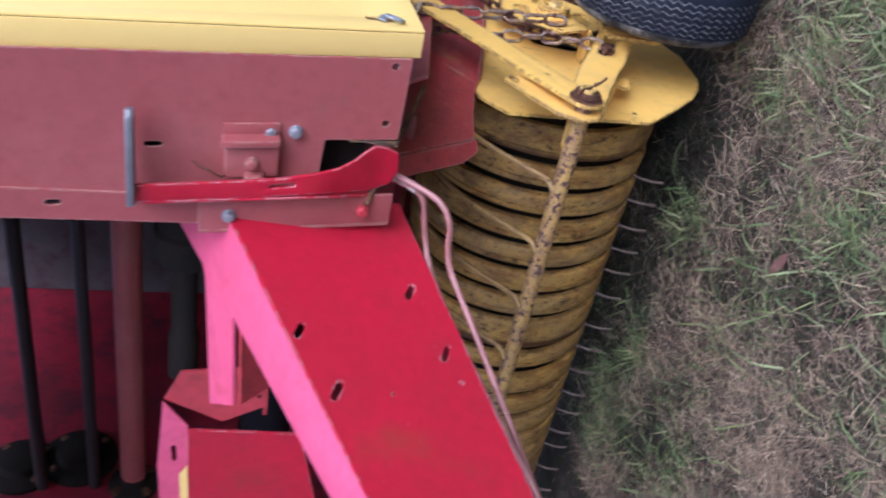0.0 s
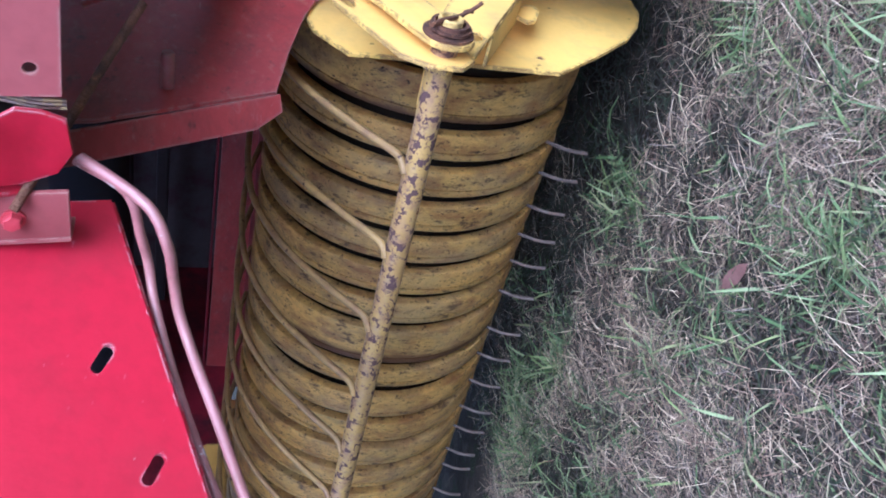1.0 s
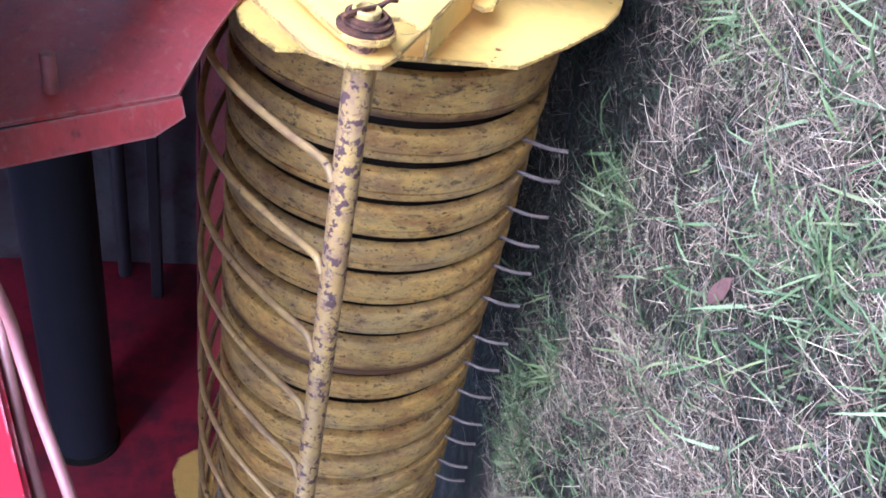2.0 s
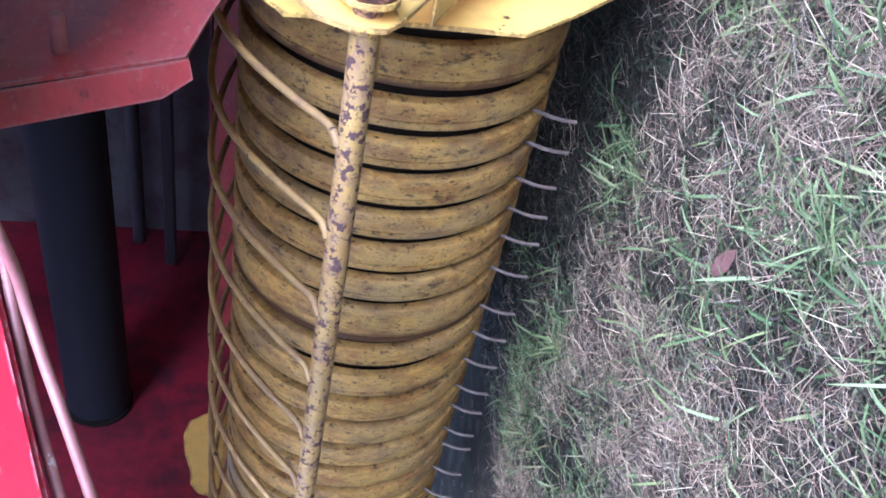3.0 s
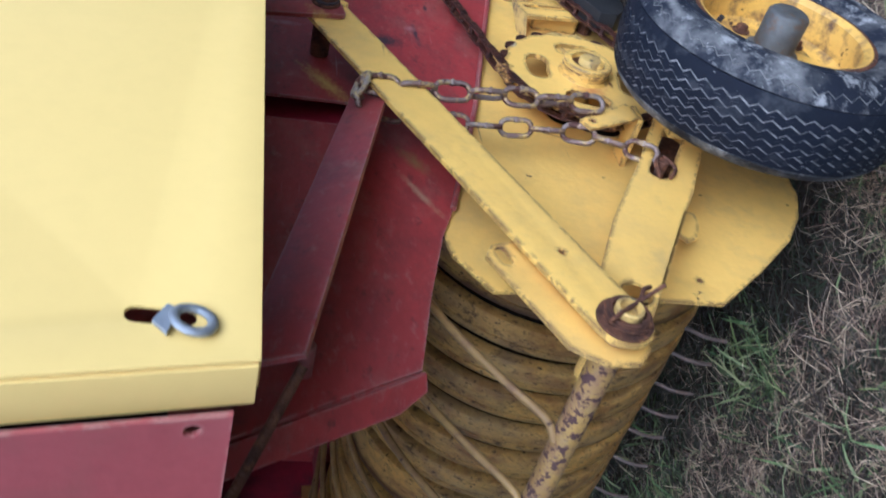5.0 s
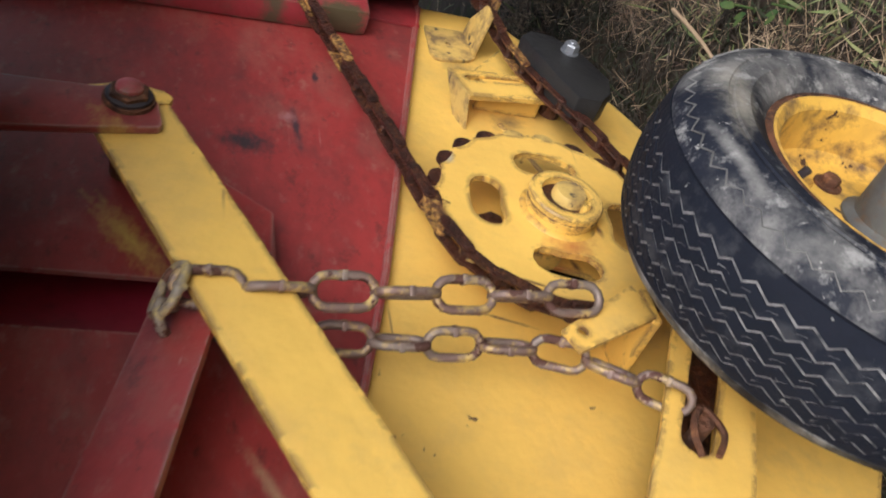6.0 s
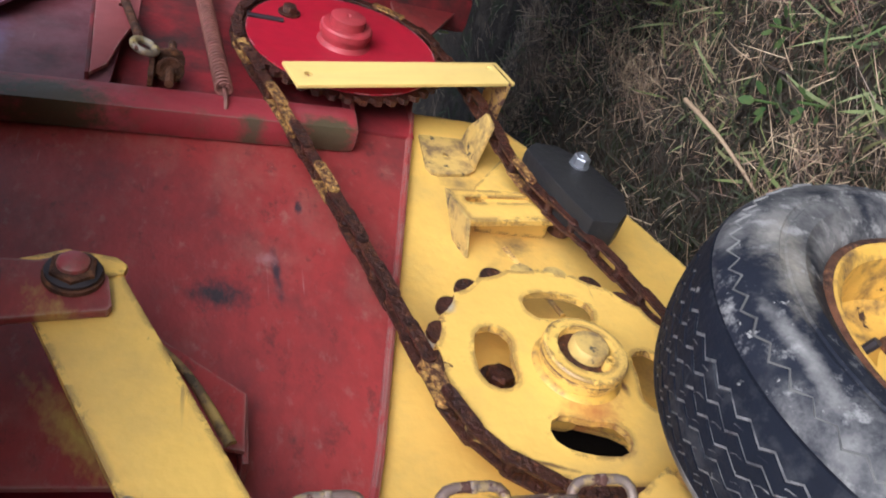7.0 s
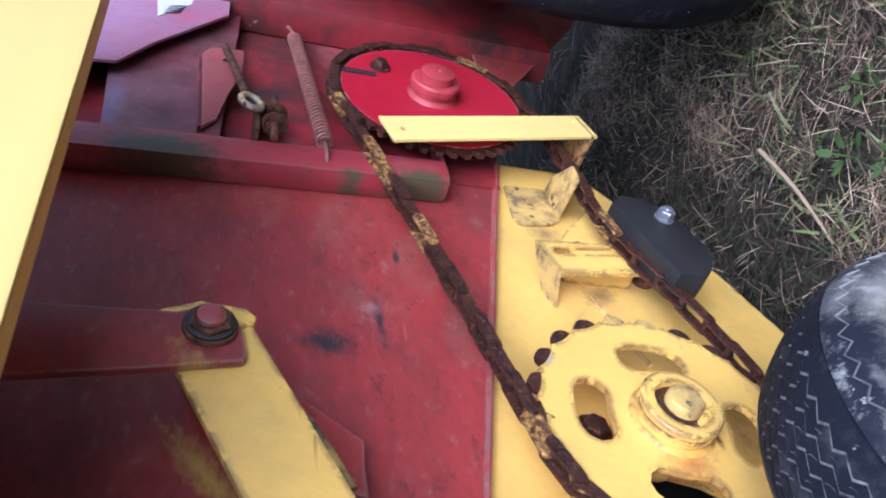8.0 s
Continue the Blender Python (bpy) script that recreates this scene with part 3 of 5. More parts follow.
def build_body():
    b = thing("baler_body", (-1.2, 2.4, 0.0), "red painted sheet-metal body of a hay baler", "baler")
    near = [(1.108, 0.608), (1.20, 0.590), (1.29, 0.568), (1.335, 0.552), (1.545, 0.497), (1.985, 0.404), (2.02, 0.395), (2.9, 0.40), (2.9, 1.75), (0.93, 1.75), (0.93, 1.2), (1.03, 0.765)]
    part("side_wall", plate(near, 0.004, side(WALL - 0.004), [[(1.472, 0.640), (1.522, 0.640), (1.519, 0.93), (1.472, 0.93)]]), red_panel, b, "dull dark red side sheet with scratches and stains")
    part("side_wall_edge", tube([(WALL + 0.001, y, z) for y, z in ((1.335, 0.552), (1.545, 0.497), (1.985, 0.404))], 0.0035, 8), red_panel, b)
    part("pin_stub", lathe([(0.0062, 0), (0.0062, 0.034), (0.005, 0.036), (0.001, 0.0362)], about_x(WALL, 1.097, 0.709), 14), red_scuffed, b, "", 40)
    part("front_flange", plate([(0, 0), (0.30, 0), (0.30, 0.030), (0.03, 0.030), (0.0, 0.018)], 0.004, frame_at((WALL - 0.002, 1.108, 0.606), (-0.03, -0.43, 0.90), (-0.9, -0.40, -0.1))), red_panel, b, "", 30)
    # dark red sheet added behind the wall slot to paint its shade
    part("inner_lining", box((-0.66, 1.44, 0.62), (-0.658, 1.60, 0.95), 0), red_shaded, b)
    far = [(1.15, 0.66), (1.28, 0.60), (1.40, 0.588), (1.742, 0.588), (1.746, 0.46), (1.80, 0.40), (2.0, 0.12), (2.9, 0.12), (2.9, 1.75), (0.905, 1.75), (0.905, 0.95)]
    part("far_wall", plate(far, 0.004, side(-1.764)), red_shaded, b, "red inner face of the far side sheet")
    part("far_guard", plate([(1.37, 0.60), (1.38, 0.63), (1.40, 0.645), (1.43, 0.648), (1.47, 0.662), (1.514, 0.669), (1.55, 0.66), (1.57, 0.626), (1.57, 0.585), (1.40, 0.588)], 0.004, side(-1.756)), yellow, b, "ragged yellow guard plate inside the far wall")
    # unseen beam added to cut the sky light entering the chamber
    part("upper_front", box((-1.76, 0.93, 1.69), (WALL - 0.008, 0.97, 1.75), 0.003), red_shaded, b)
    # beam and sheet added to block the bright gap under the body
    part("axle_beam", box((-1.76, 2.36, 0.32), (-0.50, 2.44, 0.40), 0.004), red_shaded, b, "", 30)
    part("belly_sheet", box((-1.76, 2.02, 0.40), (WALL - 0.004, 2.9, 0.404), 0), red_shaded, b)
    # unseen cover, open at the far side to let light onto the far wall
    part("roof", box((-1.42, 1.12, 1.75), (-0.392, 2.9, 1.754), 0), red_shaded, b)
    # unseen sheet added to keep sun and sky off the far wall
    part("front_hood", plate([(-1.764, 0.0), (-0.66, 0.0), (-0.66, 0.56), (-1.764, 0.56)], 0.004, Matrix(((1, 0, 0, 0), (0, 0.90, 0, 0.60), (0, 0.44, 1, 1.50), (0, 0, 0, 1)))), red_shaded, b)
    part("rear_wall", box((-1.76, 2.9, 0.3), (WALL - 0.004, 2.904, 1.754), 0), red_shaded, b)
    part("belt", box((-1.757, 2.15, 0.62), (WALL - 0.008, 2.158, 1.7), 0.001), belt, b, "dusty grey baling belt")
    part("chute_floor", plate([(-1.757, 1.70), (WALL - 0.008, 1.70), (WALL - 0.008, 2.25), (-1.757, 2.25)], 0.004, Matrix(((1, 0, 0, 0), (0, 1, 0, 0), (0, 0.05, 1, 0.47), (0, 0, 0, 1)))), red_shaded, b)
    # rods and tube across the chamber mouth
    for z, r in ((1.345, 0.014), (1.232, 0.0125)):
        part("cross_rod", tube([(-0.63, 1.42, z), (-1.763, 1.42, z)], r, 12), dark_iron, b, "black cross rod", 50)
    part("cross_tube", tube([(-0.63, 1.42, 1.146), (-1.763, 1.42, 1.146)], 0.028, 20), red_faded, b, "faded red cross tube", 50)
    for z, y, r, mt in ((1.275, 1.50, 0.085, core_black), (1.40, 1.475, 0.080, core_black), (1.146, 1.42, 0.056, core_black)):
        fl = part("bearing_flange", lathe([(r, 0), (r, 0.010), (r * 0.92, 0.014), (r * 0.62, 0.018), (r * 0.55, 0.036), (r * 0.30, 0.040), (0.004, 0.040)], about_x(-1.76, y, z), 28), mt, b, "near-black cast bearing flange", 40)
        for k in range(4):
            q = 0.7 + math.pi / 2 * k
            part("flange_bolt", hexbolt(about_x(-1.748, y + 0.78 * r * math.cos(q), z + 0.78 * r * math.sin(q)), 0.009, 0.008), rust, fl)
    # black driven roller
    ro = part("feed_roller", lathe([(0.058, 0.0), (0.062, 0.004), (0.062, 1.10), (0.058, 1.104)], about_x(-1.745, 1.60, 0.845), 40), roller_rubber, b, "black rubber feed roller", 40)
    # blackened end: the roller's fade into shade is put into its colour
    part("roller_end", lathe([(0.066, 0), (0.066, 0.006), (0.03, 0.008)], about_x(-1.757, 1.60, 0.845), 32), core_black, ro)
    part("scraper_bar", box((-1.757, 2.02, 0.735), (-0.64, 2.05, 0.76), 0.003), dark_iron, b)
    part("strut", tube([(-1.2, 2.1, 0.83), (-1.75, 2.1, 0.83)], 0.016, 12), dark_iron, b, "", 50)
    part("angle_bar", box((-1.757, 1.80, 0.50), (-0.64, 1.806, 0.632), 0.001), red_panel, b, "faded red angle across the chamber")
    part("angle_bar_lip", box((-1.757, 1.806, 0.636), (-0.64, 1.86, 0.640), 0.001), red_shaded, b)
    # vertical angle and rear frame on the near side
    lip = box((WALL, 1.895, 0.475), (-0.598, 1.935, 0.86), 0.009)
    box((WALL, 1.935, 0.475), (-0.604, 2.0, 0.48), 0.001, lip)
    bmesh.ops.transform(lip, matrix=Matrix(((1, 0, 0, 0), (0, 1, -0.07, 0.07 * 0.49), (0, 0, 1, 0), (0, 0, 0, 1))), verts=lip.verts)
    part("upright_angle", lip, red_rubbed, b, "red upright angle with paint rubbed off to olive primer", 30)
    part("rear_panel", plate([(1.936, 0.41), (2.9, 0.41), (2.9, 1.1), (1.936, 1.1)], 0.003, side(WALL + 0.001)), red_weathered, b)
    part("rear_frame", box((WALL + 0.004, 2.19, 0.30), (-0.575, 2.33, 0.95), 0.012), red_weathered, b, "weathered red rear frame rail", 30)
    part("rear_gusset", plate([(2.06, 0.405), (2.40, 0.405), (2.40, 0.20), (2.33, 0.235), (2.11, 0.372)], 0.004, side(-0.60), bevel=0.001), red_panel, b)
    part("arm_gusset", plate([(1.622, 0.646), (1.574, 0.586), (1.530, 0.588), (1.536, 0.62)], 0.004, side(-0.606), bevel=0.001), red_panel, b, "", 30)
    part("gusset_edge", tube(curve_pts([(-0.602, 1.618, 0.648), (-0.600, 1.585, 0.622), (-0.602, 1.534, 0.596)], 6), [0.0018 + 0.0002 * k for k in range(13)], 8), yellow_muddy, b, "weld bead smeared with yellow paint", 60)
    part("gusset_web", box((-0.628, 1.524, 0.585), (-0.606, 1.576, 0.589), 0.001), red_panel, b, "", 30)
    part("black_shaft", lathe([(0.001, 0.30), (0.020, 0.30), (0.020, 0.09), (0.024, 0.085), (0.024, 0.0)], about_x(-1.10, 1.10, 1.022), 24), core_black, b, "black drive shaft", 40)
    part("shaft_collar", lathe([(0.046, 0.0), (0.048, 0.012), (0.048, 0.05), (0.040, 0.056), (0.040, 0.10), (0.03, 0.105)], about_x(-0.86, 1.10, 1.02), 28), core_black, b, "", 40)
    return b


baler = build_body()


# ---- drive box in front: faded front panel and yellow side cover ----
LEAN = Matrix(((1, 0, 0, 0), (0, 1, -0.165, 0.165 * 0.755), (0, 0, 1, 0), (0, 0, 0, 1)))  # the front leans forward as it rises


def build_front_panel():
    p = thing("front_panel", (-0.53, 0.89, 0.766), "faded pinkish red front sheet of the drive box", "panel")
    fm = lambda y: LEAN @ front(y)
    out = [(-0.4255, 0.766), (-0.4255, 1.75), (-0.582, 1.75), (-0.582, 1.19), (-0.600, 0.98), (-0.604, 0.862), (-0.528, 0.857), (-0.528, 0.769)]
    holes = [circle2(-0.435, 0.785, 0.0045), circle2(-0.507, 0.787, 0.0045), slot2((-0.532, 1.038), (-0.532, 1.050), 0.0035), circle2(-0.516, 0.929, 0.004)]
    part("sheet", plate(out, 0.003, fm(0.900), holes), red_faded, p)
    part("bottom_flange", plate([(-0.600, 0.965), (-0.638, 0.965), (-0.619, 1.19), (-0.619, 1.75), (-0.5815, 1.75), (-0.5815, 1.19)], 0.003, fm(0.897), [slot2((-0.601, 1.141), (-0.601, 1.151), 0.0035)]), red_faded, p)
    part("bottom_angle", box((-0.639, 0.884, 0.766), (-0.598, 0.889, 0.995), 0.0015, m=LEAN), red_faded, p, "", 30)
    part("bottom_angle", box((-0.643, 0.884, 0.766), (-0.639, 0.91, 0.995), 0.001, m=LEAN), red_faded, p, "", 30)
    for x, z, y in ((-0.517, 0.919, 0.897), (-0.517, 0.891, 0.897), (-0.619, 0.961, 0.884), (-0.619, 0.802, 0.884)):
        part("bolt", hexbolt(fm(y) @ Matrix.Translation((x, z, 0)), 0.0068, 0.007, washer=1.2), red_hub if z < 0.85 else zinc, p, "" if z < 0.85 else "zinc hexagon bolt")
    # small clip with a bolt
    cl = part("clip", box((-0.568, 0.882, 0.909), (-0.524, 0.896, 0.968), 0.003, m=LEAN), red_faded, p, "", 30)
    part("clip_fold", box((-0.526, 0.874, 0.909), (-0.518, 0.897, 0.972), 0.002, m=LEAN), red_faded, cl, "", 30)
    part("backing_plate", box((-0.522, 0.893, 0.909), (-0.505, 0.8965, 0.971), 0.001, m=LEAN), red_faded, p, "", 30)
    part("bolt", hexbolt(fm(0.882) @ Matrix.Translation((-0.549, 0.939, 0)), 0.0065, 0.006, washer=1.2), red_faded, p)
    part("tab", box((-0.578, 0.868, 0.926), (-0.560, 0.896, 0.946), 0.002, m=LEAN), red_faded, p, "", 30)
    wire = tube(curve_pts([(-0.562, 0.885, 0.962), (-0.566, 0.882, 0.972), (-0.556, 0.88, 0.985), (-0.553, 0.882, 0.994), (-0.545, 0.884, 1.003)]), 0.0012, 6)
    bmesh.ops.transform(wire, matrix=LEAN, verts=wire.verts)
    part("wire", wire, rust, p)
    # black sheet added behind the panel, standing for shade inside the box
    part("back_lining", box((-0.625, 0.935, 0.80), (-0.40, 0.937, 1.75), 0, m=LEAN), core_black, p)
    return p


build_front_panel()


def build_lever():
    p = thing("latch_lever", (-0.57, 0.86, 0.92), "bright red flat latch lever with a grey bent end", "lever")
    pts = [(1.060, -0.587), (1.060, -0.566), (0.947, -0.564), (0.903, -0.562), (0.860, -0.556), (0.839, -0.550), (0.824, -0.541), (0.812, -0.529), (0.800, -0.520), (0.786, -0.522), (0.771, -0.529), (0.768, -0.556), (0.778, -0.572), (0.800, -0.580), (0.86, -0.583), (0.95, -0.586)]
    m = LEAN @ Matrix(((0, 1, 0, 0), (0, 0, -1, 0.872), (1, 0, 0, 0), (0, 0, 0, 1)))

    def bent(bm):
        bmesh.ops.subdivide_edges(bm, edges=[e for e in bm.edges if e.calc_length() > 0.05], cuts=6)
        for v in bm.verts:
            k = 1.0 if v.co.z < 0.79 else max(-0.25, 1 - 1.25 * (v.co.z - 0.79) / 0.06) if v.co.z < 0.90 else -0.25 * max(0.0, (0.96 - v.co.z) / 0.06)
            v.co += k * Vector((-0.014, 0.024, -0.005))
        return bm
    part("strip", bent(plate(pts, 0.005, m, [slot2((0.890, -0.570), (0.915, -0.572), 0.0025)], 0.001)), red, p, "", 30)
    part("flange", bent(box((-0.590, 0.867, 0.80), (-0.5865, 0.884, 1.060), 0.0015, m=LEAN)), red, p, "", 30)
    part("tab", plate([(-0.588, 0.0), (-0.490, 0.004), (-0.476, 0.010), (-0.476, 0.018), (-0.490, 0.024), (-0.588, 0.026)], 0.008, LEAN @ Matrix(((1, 0, 0, 0), (0, -1, 0, 0.884), (0, 0, 1, 1.060), (0, 0, 0, 1))), bevel=0.0015), steel, p, "grey worn bent tab", 30)
    for k in range(3):
        o = 0.003 * k
        part("wire", tube(curve_pts([(-0.530 - o, 0.897, 0.826), (-0.527 - o, 0.893, 0.805), (-0.532 - o, 0.895, 0.785), (-0.534 - o, 0.90, 0.767)]), 0.0014, 6), link_steel, p, "", 60)
    return p


build_lever()


def build_cover():
    c = thing("side_cover", (-0.395, 1.3, 0.76), "pale yellow painted sheet-metal side cover", "cover")
    y0, y1 = 0.906, 1.90
    lean = lambda z: y0 - 0.165 * (z - 0.755)
    out = [(lean(0.755), 0.755), (y1, 0.785), (y1, 1.72), (lean(1.72), 1.72)]
    part("face", plate(out, 0.003, side(-0.398), [slot2((0.930, 0.793), (0.931, 0.816), 0.0055)], 0.0015), yellow_clean, c, "", 30)
    part("front_lip", plate([(-0.3985, 0.756), (-0.3985, 1.72), (-0.432, 1.72), (-0.432, 1.20), (-0.428, 0.98), (-0.427, 0.756)], 0.003, LEAN @ front(0.9075), bevel=0.001), yellow_clean, c, "", 30)
    part("lower_lip", plate([(y0 + 0.002, -0.418), (y1, -0.418), (y1, -0.3985), (y0 + 0.002, -0.3985)], 0.002, Matrix(((0, 1, 0, 0), (1, 0, 0, 0), (0.030, 0, 1, 0.755 - 0.907 * 0.030), (0, 0, 0, 1)))), yellow_clean, c)
    ring = part("latch_ring", lathe([(0.0095 + 0.0028 * math.cos(a), 0.002 * math.sin(a)) for a in [2 * math.pi * k / 10 for k in range(10)]], frame_at((-0.3905, 0.9245, 0.7885), (0, 0.75, 0.65), (0.30, -0.65, 0.75)), 28, closed=True), zinc, c, "zinc quarter-turn latch ring", 50)
    part("latch_stem", plate([(0.915, 0.80), (0.923, 0.808), (0.935, 0.802), (0.932, 0.796)], 0.003, side(-0.3935), bevel=0.0008), zinc, ring)
    return c


build_cover()


# ---- drawbar ----
def build_drawbar():
    d = thing("drawbar", (-0.8, 0.5, 0.6), "bright red folded-sheet drawbar with sky sheen painted pink on its edges", "drawbar")
    lo0, lo1 = Vector((-0.650, 0.942, 0.745)), Vector((-0.821, 0.596, 0.608))
    up0, up1 = Vector((-0.620, 0.865, 0.968)), Vector((-0.776, 0.565, 0.809))
    o = lo0
    u = (lo1 - lo0).normalized()
    m = frame_at(o, u, up0 - lo0)
    inv = m.inverted()

    def loc(p):
        q = inv @ Vector(p)
        return (q.x, q.y)
    a, b = lo1 + (lo1 - lo0) * 1.3, up1 + (up1 - up0) * 1.5
    holes = []
    for p, du in (((-0.700, 0.816, 0.740), 0.008), ((-0.738, 0.746, 0.700), 0.008), ((-0.692, 0.732, 0.879), 0.007), ((-0.728, 0.672, 0.838), 0.009)):
        x, y = loc(p)
        holes.append(slot2((x - du * 0.7, y - du * 0.7), (x + du * 0.7, y + du * 0.7), 0.0045))
    for p in ((-0.752, 0.712, 0.682), (-0.744, 0.682, 0.772)):
        holes.append(circle2(*loc(p), 0.0028, 8))
    part("web", plate([loc(lo0), loc(a), loc(b), loc(up0)], -0.005, m, holes), red, d, "", 30)
    fn = Vector((-0.903, 0.345, 0.256))
    fl = [up0, b, b + fn * 0.07, Vector((-0.831, 0.610, 0.834)), Vector((-0.747, 0.824, 0.944)), Vector((-0.873, 0.798, 0.939)) , Vector((-0.915, 0.845, 0.967)), Vector((-0.735, 0.889, 0.978)), Vector((-0.722, 0.895, 0.985)), Vector((-0.70, 0.955, 1.02)), Vector((-0.64, 0.93, 1.0))]
    m2 = frame_at(up0, (up1 - up0), fn)
    i2 = m2.inverted()
    pts = [((i2 @ v).x, (i2 @ v).y) for v in fl]
    part("top_flange", plate(pts, 0.005, m2, bevel=0.001), red_sky_sheen, d, "top flange with sky sheen painted in pink", 30)
    # box at the back of the drawbar
    bx = bmesh.new()
    join(bx, plate([(-1.003, 1.02), (-0.99, 0.894), (-1.075, 0.886), (-1.11, 0.955), (-1.06, 1.045)], 0.004, front(1.0), [slot2((-1.02, 0.915), (-1.021, 0.93), 0.004), circle2(-1.055, 0.90, 0.004, 8)]))
    join(bx, box((-1.10, 1.0, 0.886), (-0.99, 1.2, 0.892), 0.001))
    part("bracket_box", bx, red_hub, d, "", 30)
    lower = bmesh.new()
    join(lower, plate([(-1.113, 1.008), (-1.125, 0.83), (-1.6, 0.72), (-1.6, 1.0)], 0.005, front(0.985)))
    part("lower_web", lower, red, d, "", 30)
    part("bleached_edge", plate([(-1.057, 1.046), (-1.113, 1.008), (-1.5, 1.0), (-1.5, 1.045), (-1.20, 1.055)], 0.004, front(0.992), [slot2((-1.16, 1.03), (-1.19, 1.028), 0.004)]), red_sky_sheen, d, "torn pink edge", 30)
    part("worn_mark", plate([(-1.20, 1.008), (-1.22, 1.02), (-1.36, 1.015), (-1.36, 1.002)], 0.002, front(0.985)), yellow_clean, d)
    part("lower_flange", plate([(0, 0), (0.70, 0), (0.70, 0.056), (0, 0.056)], 0.004, frame_at(lo0, u, fn)), red, d, "", 30)
    # side of the upright strip; its darker red paints the shaded face
    part("strip_side", plate([(0, 0), (0.13, 0), (0.125, 0.055), (0.0, 0.06)], 0.004, frame_at((-0.747, 0.826, 0.943), (-0.126, -0.026, -0.005), (-0.02, 0.05, -0.06))), red_hub, d, "", 30)
    return d


build_drawbar()


def build_pipes():
    for pts, r in (([(-0.583, 0.905, 0.760), (-0.592, 0.866, 0.713), (-0.615, 0.848, 0.697), (-0.650, 0.850, 0.692), (-0.675, 0.842, 0.687), (-0.70, 0.817, 0.674), (-0.73, 0.785, 0.656), (-0.80, 0.711, 0.616), (-0.90, 0.605, 0.559), (-1.02, 0.478, 0.490)], 0.0042),
                   ([(-0.592, 0.915, 0.765), (-0.604, 0.895, 0.728), (-0.640, 0.890, 0.718), (-0.668, 0.889, 0.712), (-0.70, 0.862, 0.703), (-0.745, 0.785, 0.673), (-0.825, 0.635, 0.603), (-0.905, 0.485, 0.532), (-0.985, 0.335, 0.457)], 0.0040)):
        p = thing("hydraulic_pipe", pts[0], "thin bent steel pipe with pale worn pink paint beside the drawbar", "pipe", "pipes along the drawbar")
        part("tube", tube(curve_pts(pts, 5), r, 10), pipe_paint, p, "", 60)


build_pipes()


# ---- pickup ----
AXY, AXZ, DRUM = 1.511, 0.357, 0.222
GAPS = [-0.685, -0.764, -0.823, -0.882, -0.944, -1.003, -1.064, -1.125, -1.213, -1.277, -1.345, -1.412, -1.477, -1.543, -1.609, -1.675, -1.741, -1.807, -1.873, -1.939, -2.005, -2.071]


def band_mesh(w):
    """One stripper band: a flanged strip bent round the drum, open at the back."""
    b = bmesh.new()
    prof = [(-0.016, 0.0012), (-0.003, 0.0002), (-0.0006, 0.0014), (0.0002, 0.004), (0.0012, 0.010), (0.0018, w * 0.5), (0.0012, w - 0.0145), (-0.0030, w - 0.0139), (-0.0030, w - 0.0124), (0.0002, w - 0.0115), (-0.0002, w - 0.0035), (-0.0018, w - 0.0008), (-0.016, w - 0.0012)]
    rings = []
    for k in range(49):
        a = math.radians(50 + (315 - 50) * k / 48)
        rings.append([b.verts.new((-h, AXY + (DRUM + r) * math.cos(a), AXZ + (DRUM + r) * math.sin(a))) for r, h in prof])
    for A, B in zip(rings, rings[1:]):
        for i in range(len(prof) - 1):
            b.faces.new((A[i], A[i + 1], B[i + 1], B[i]))
    r = bmesh.ops.solidify(b, geom=list(b.faces), thickness=0.0015)
    return b


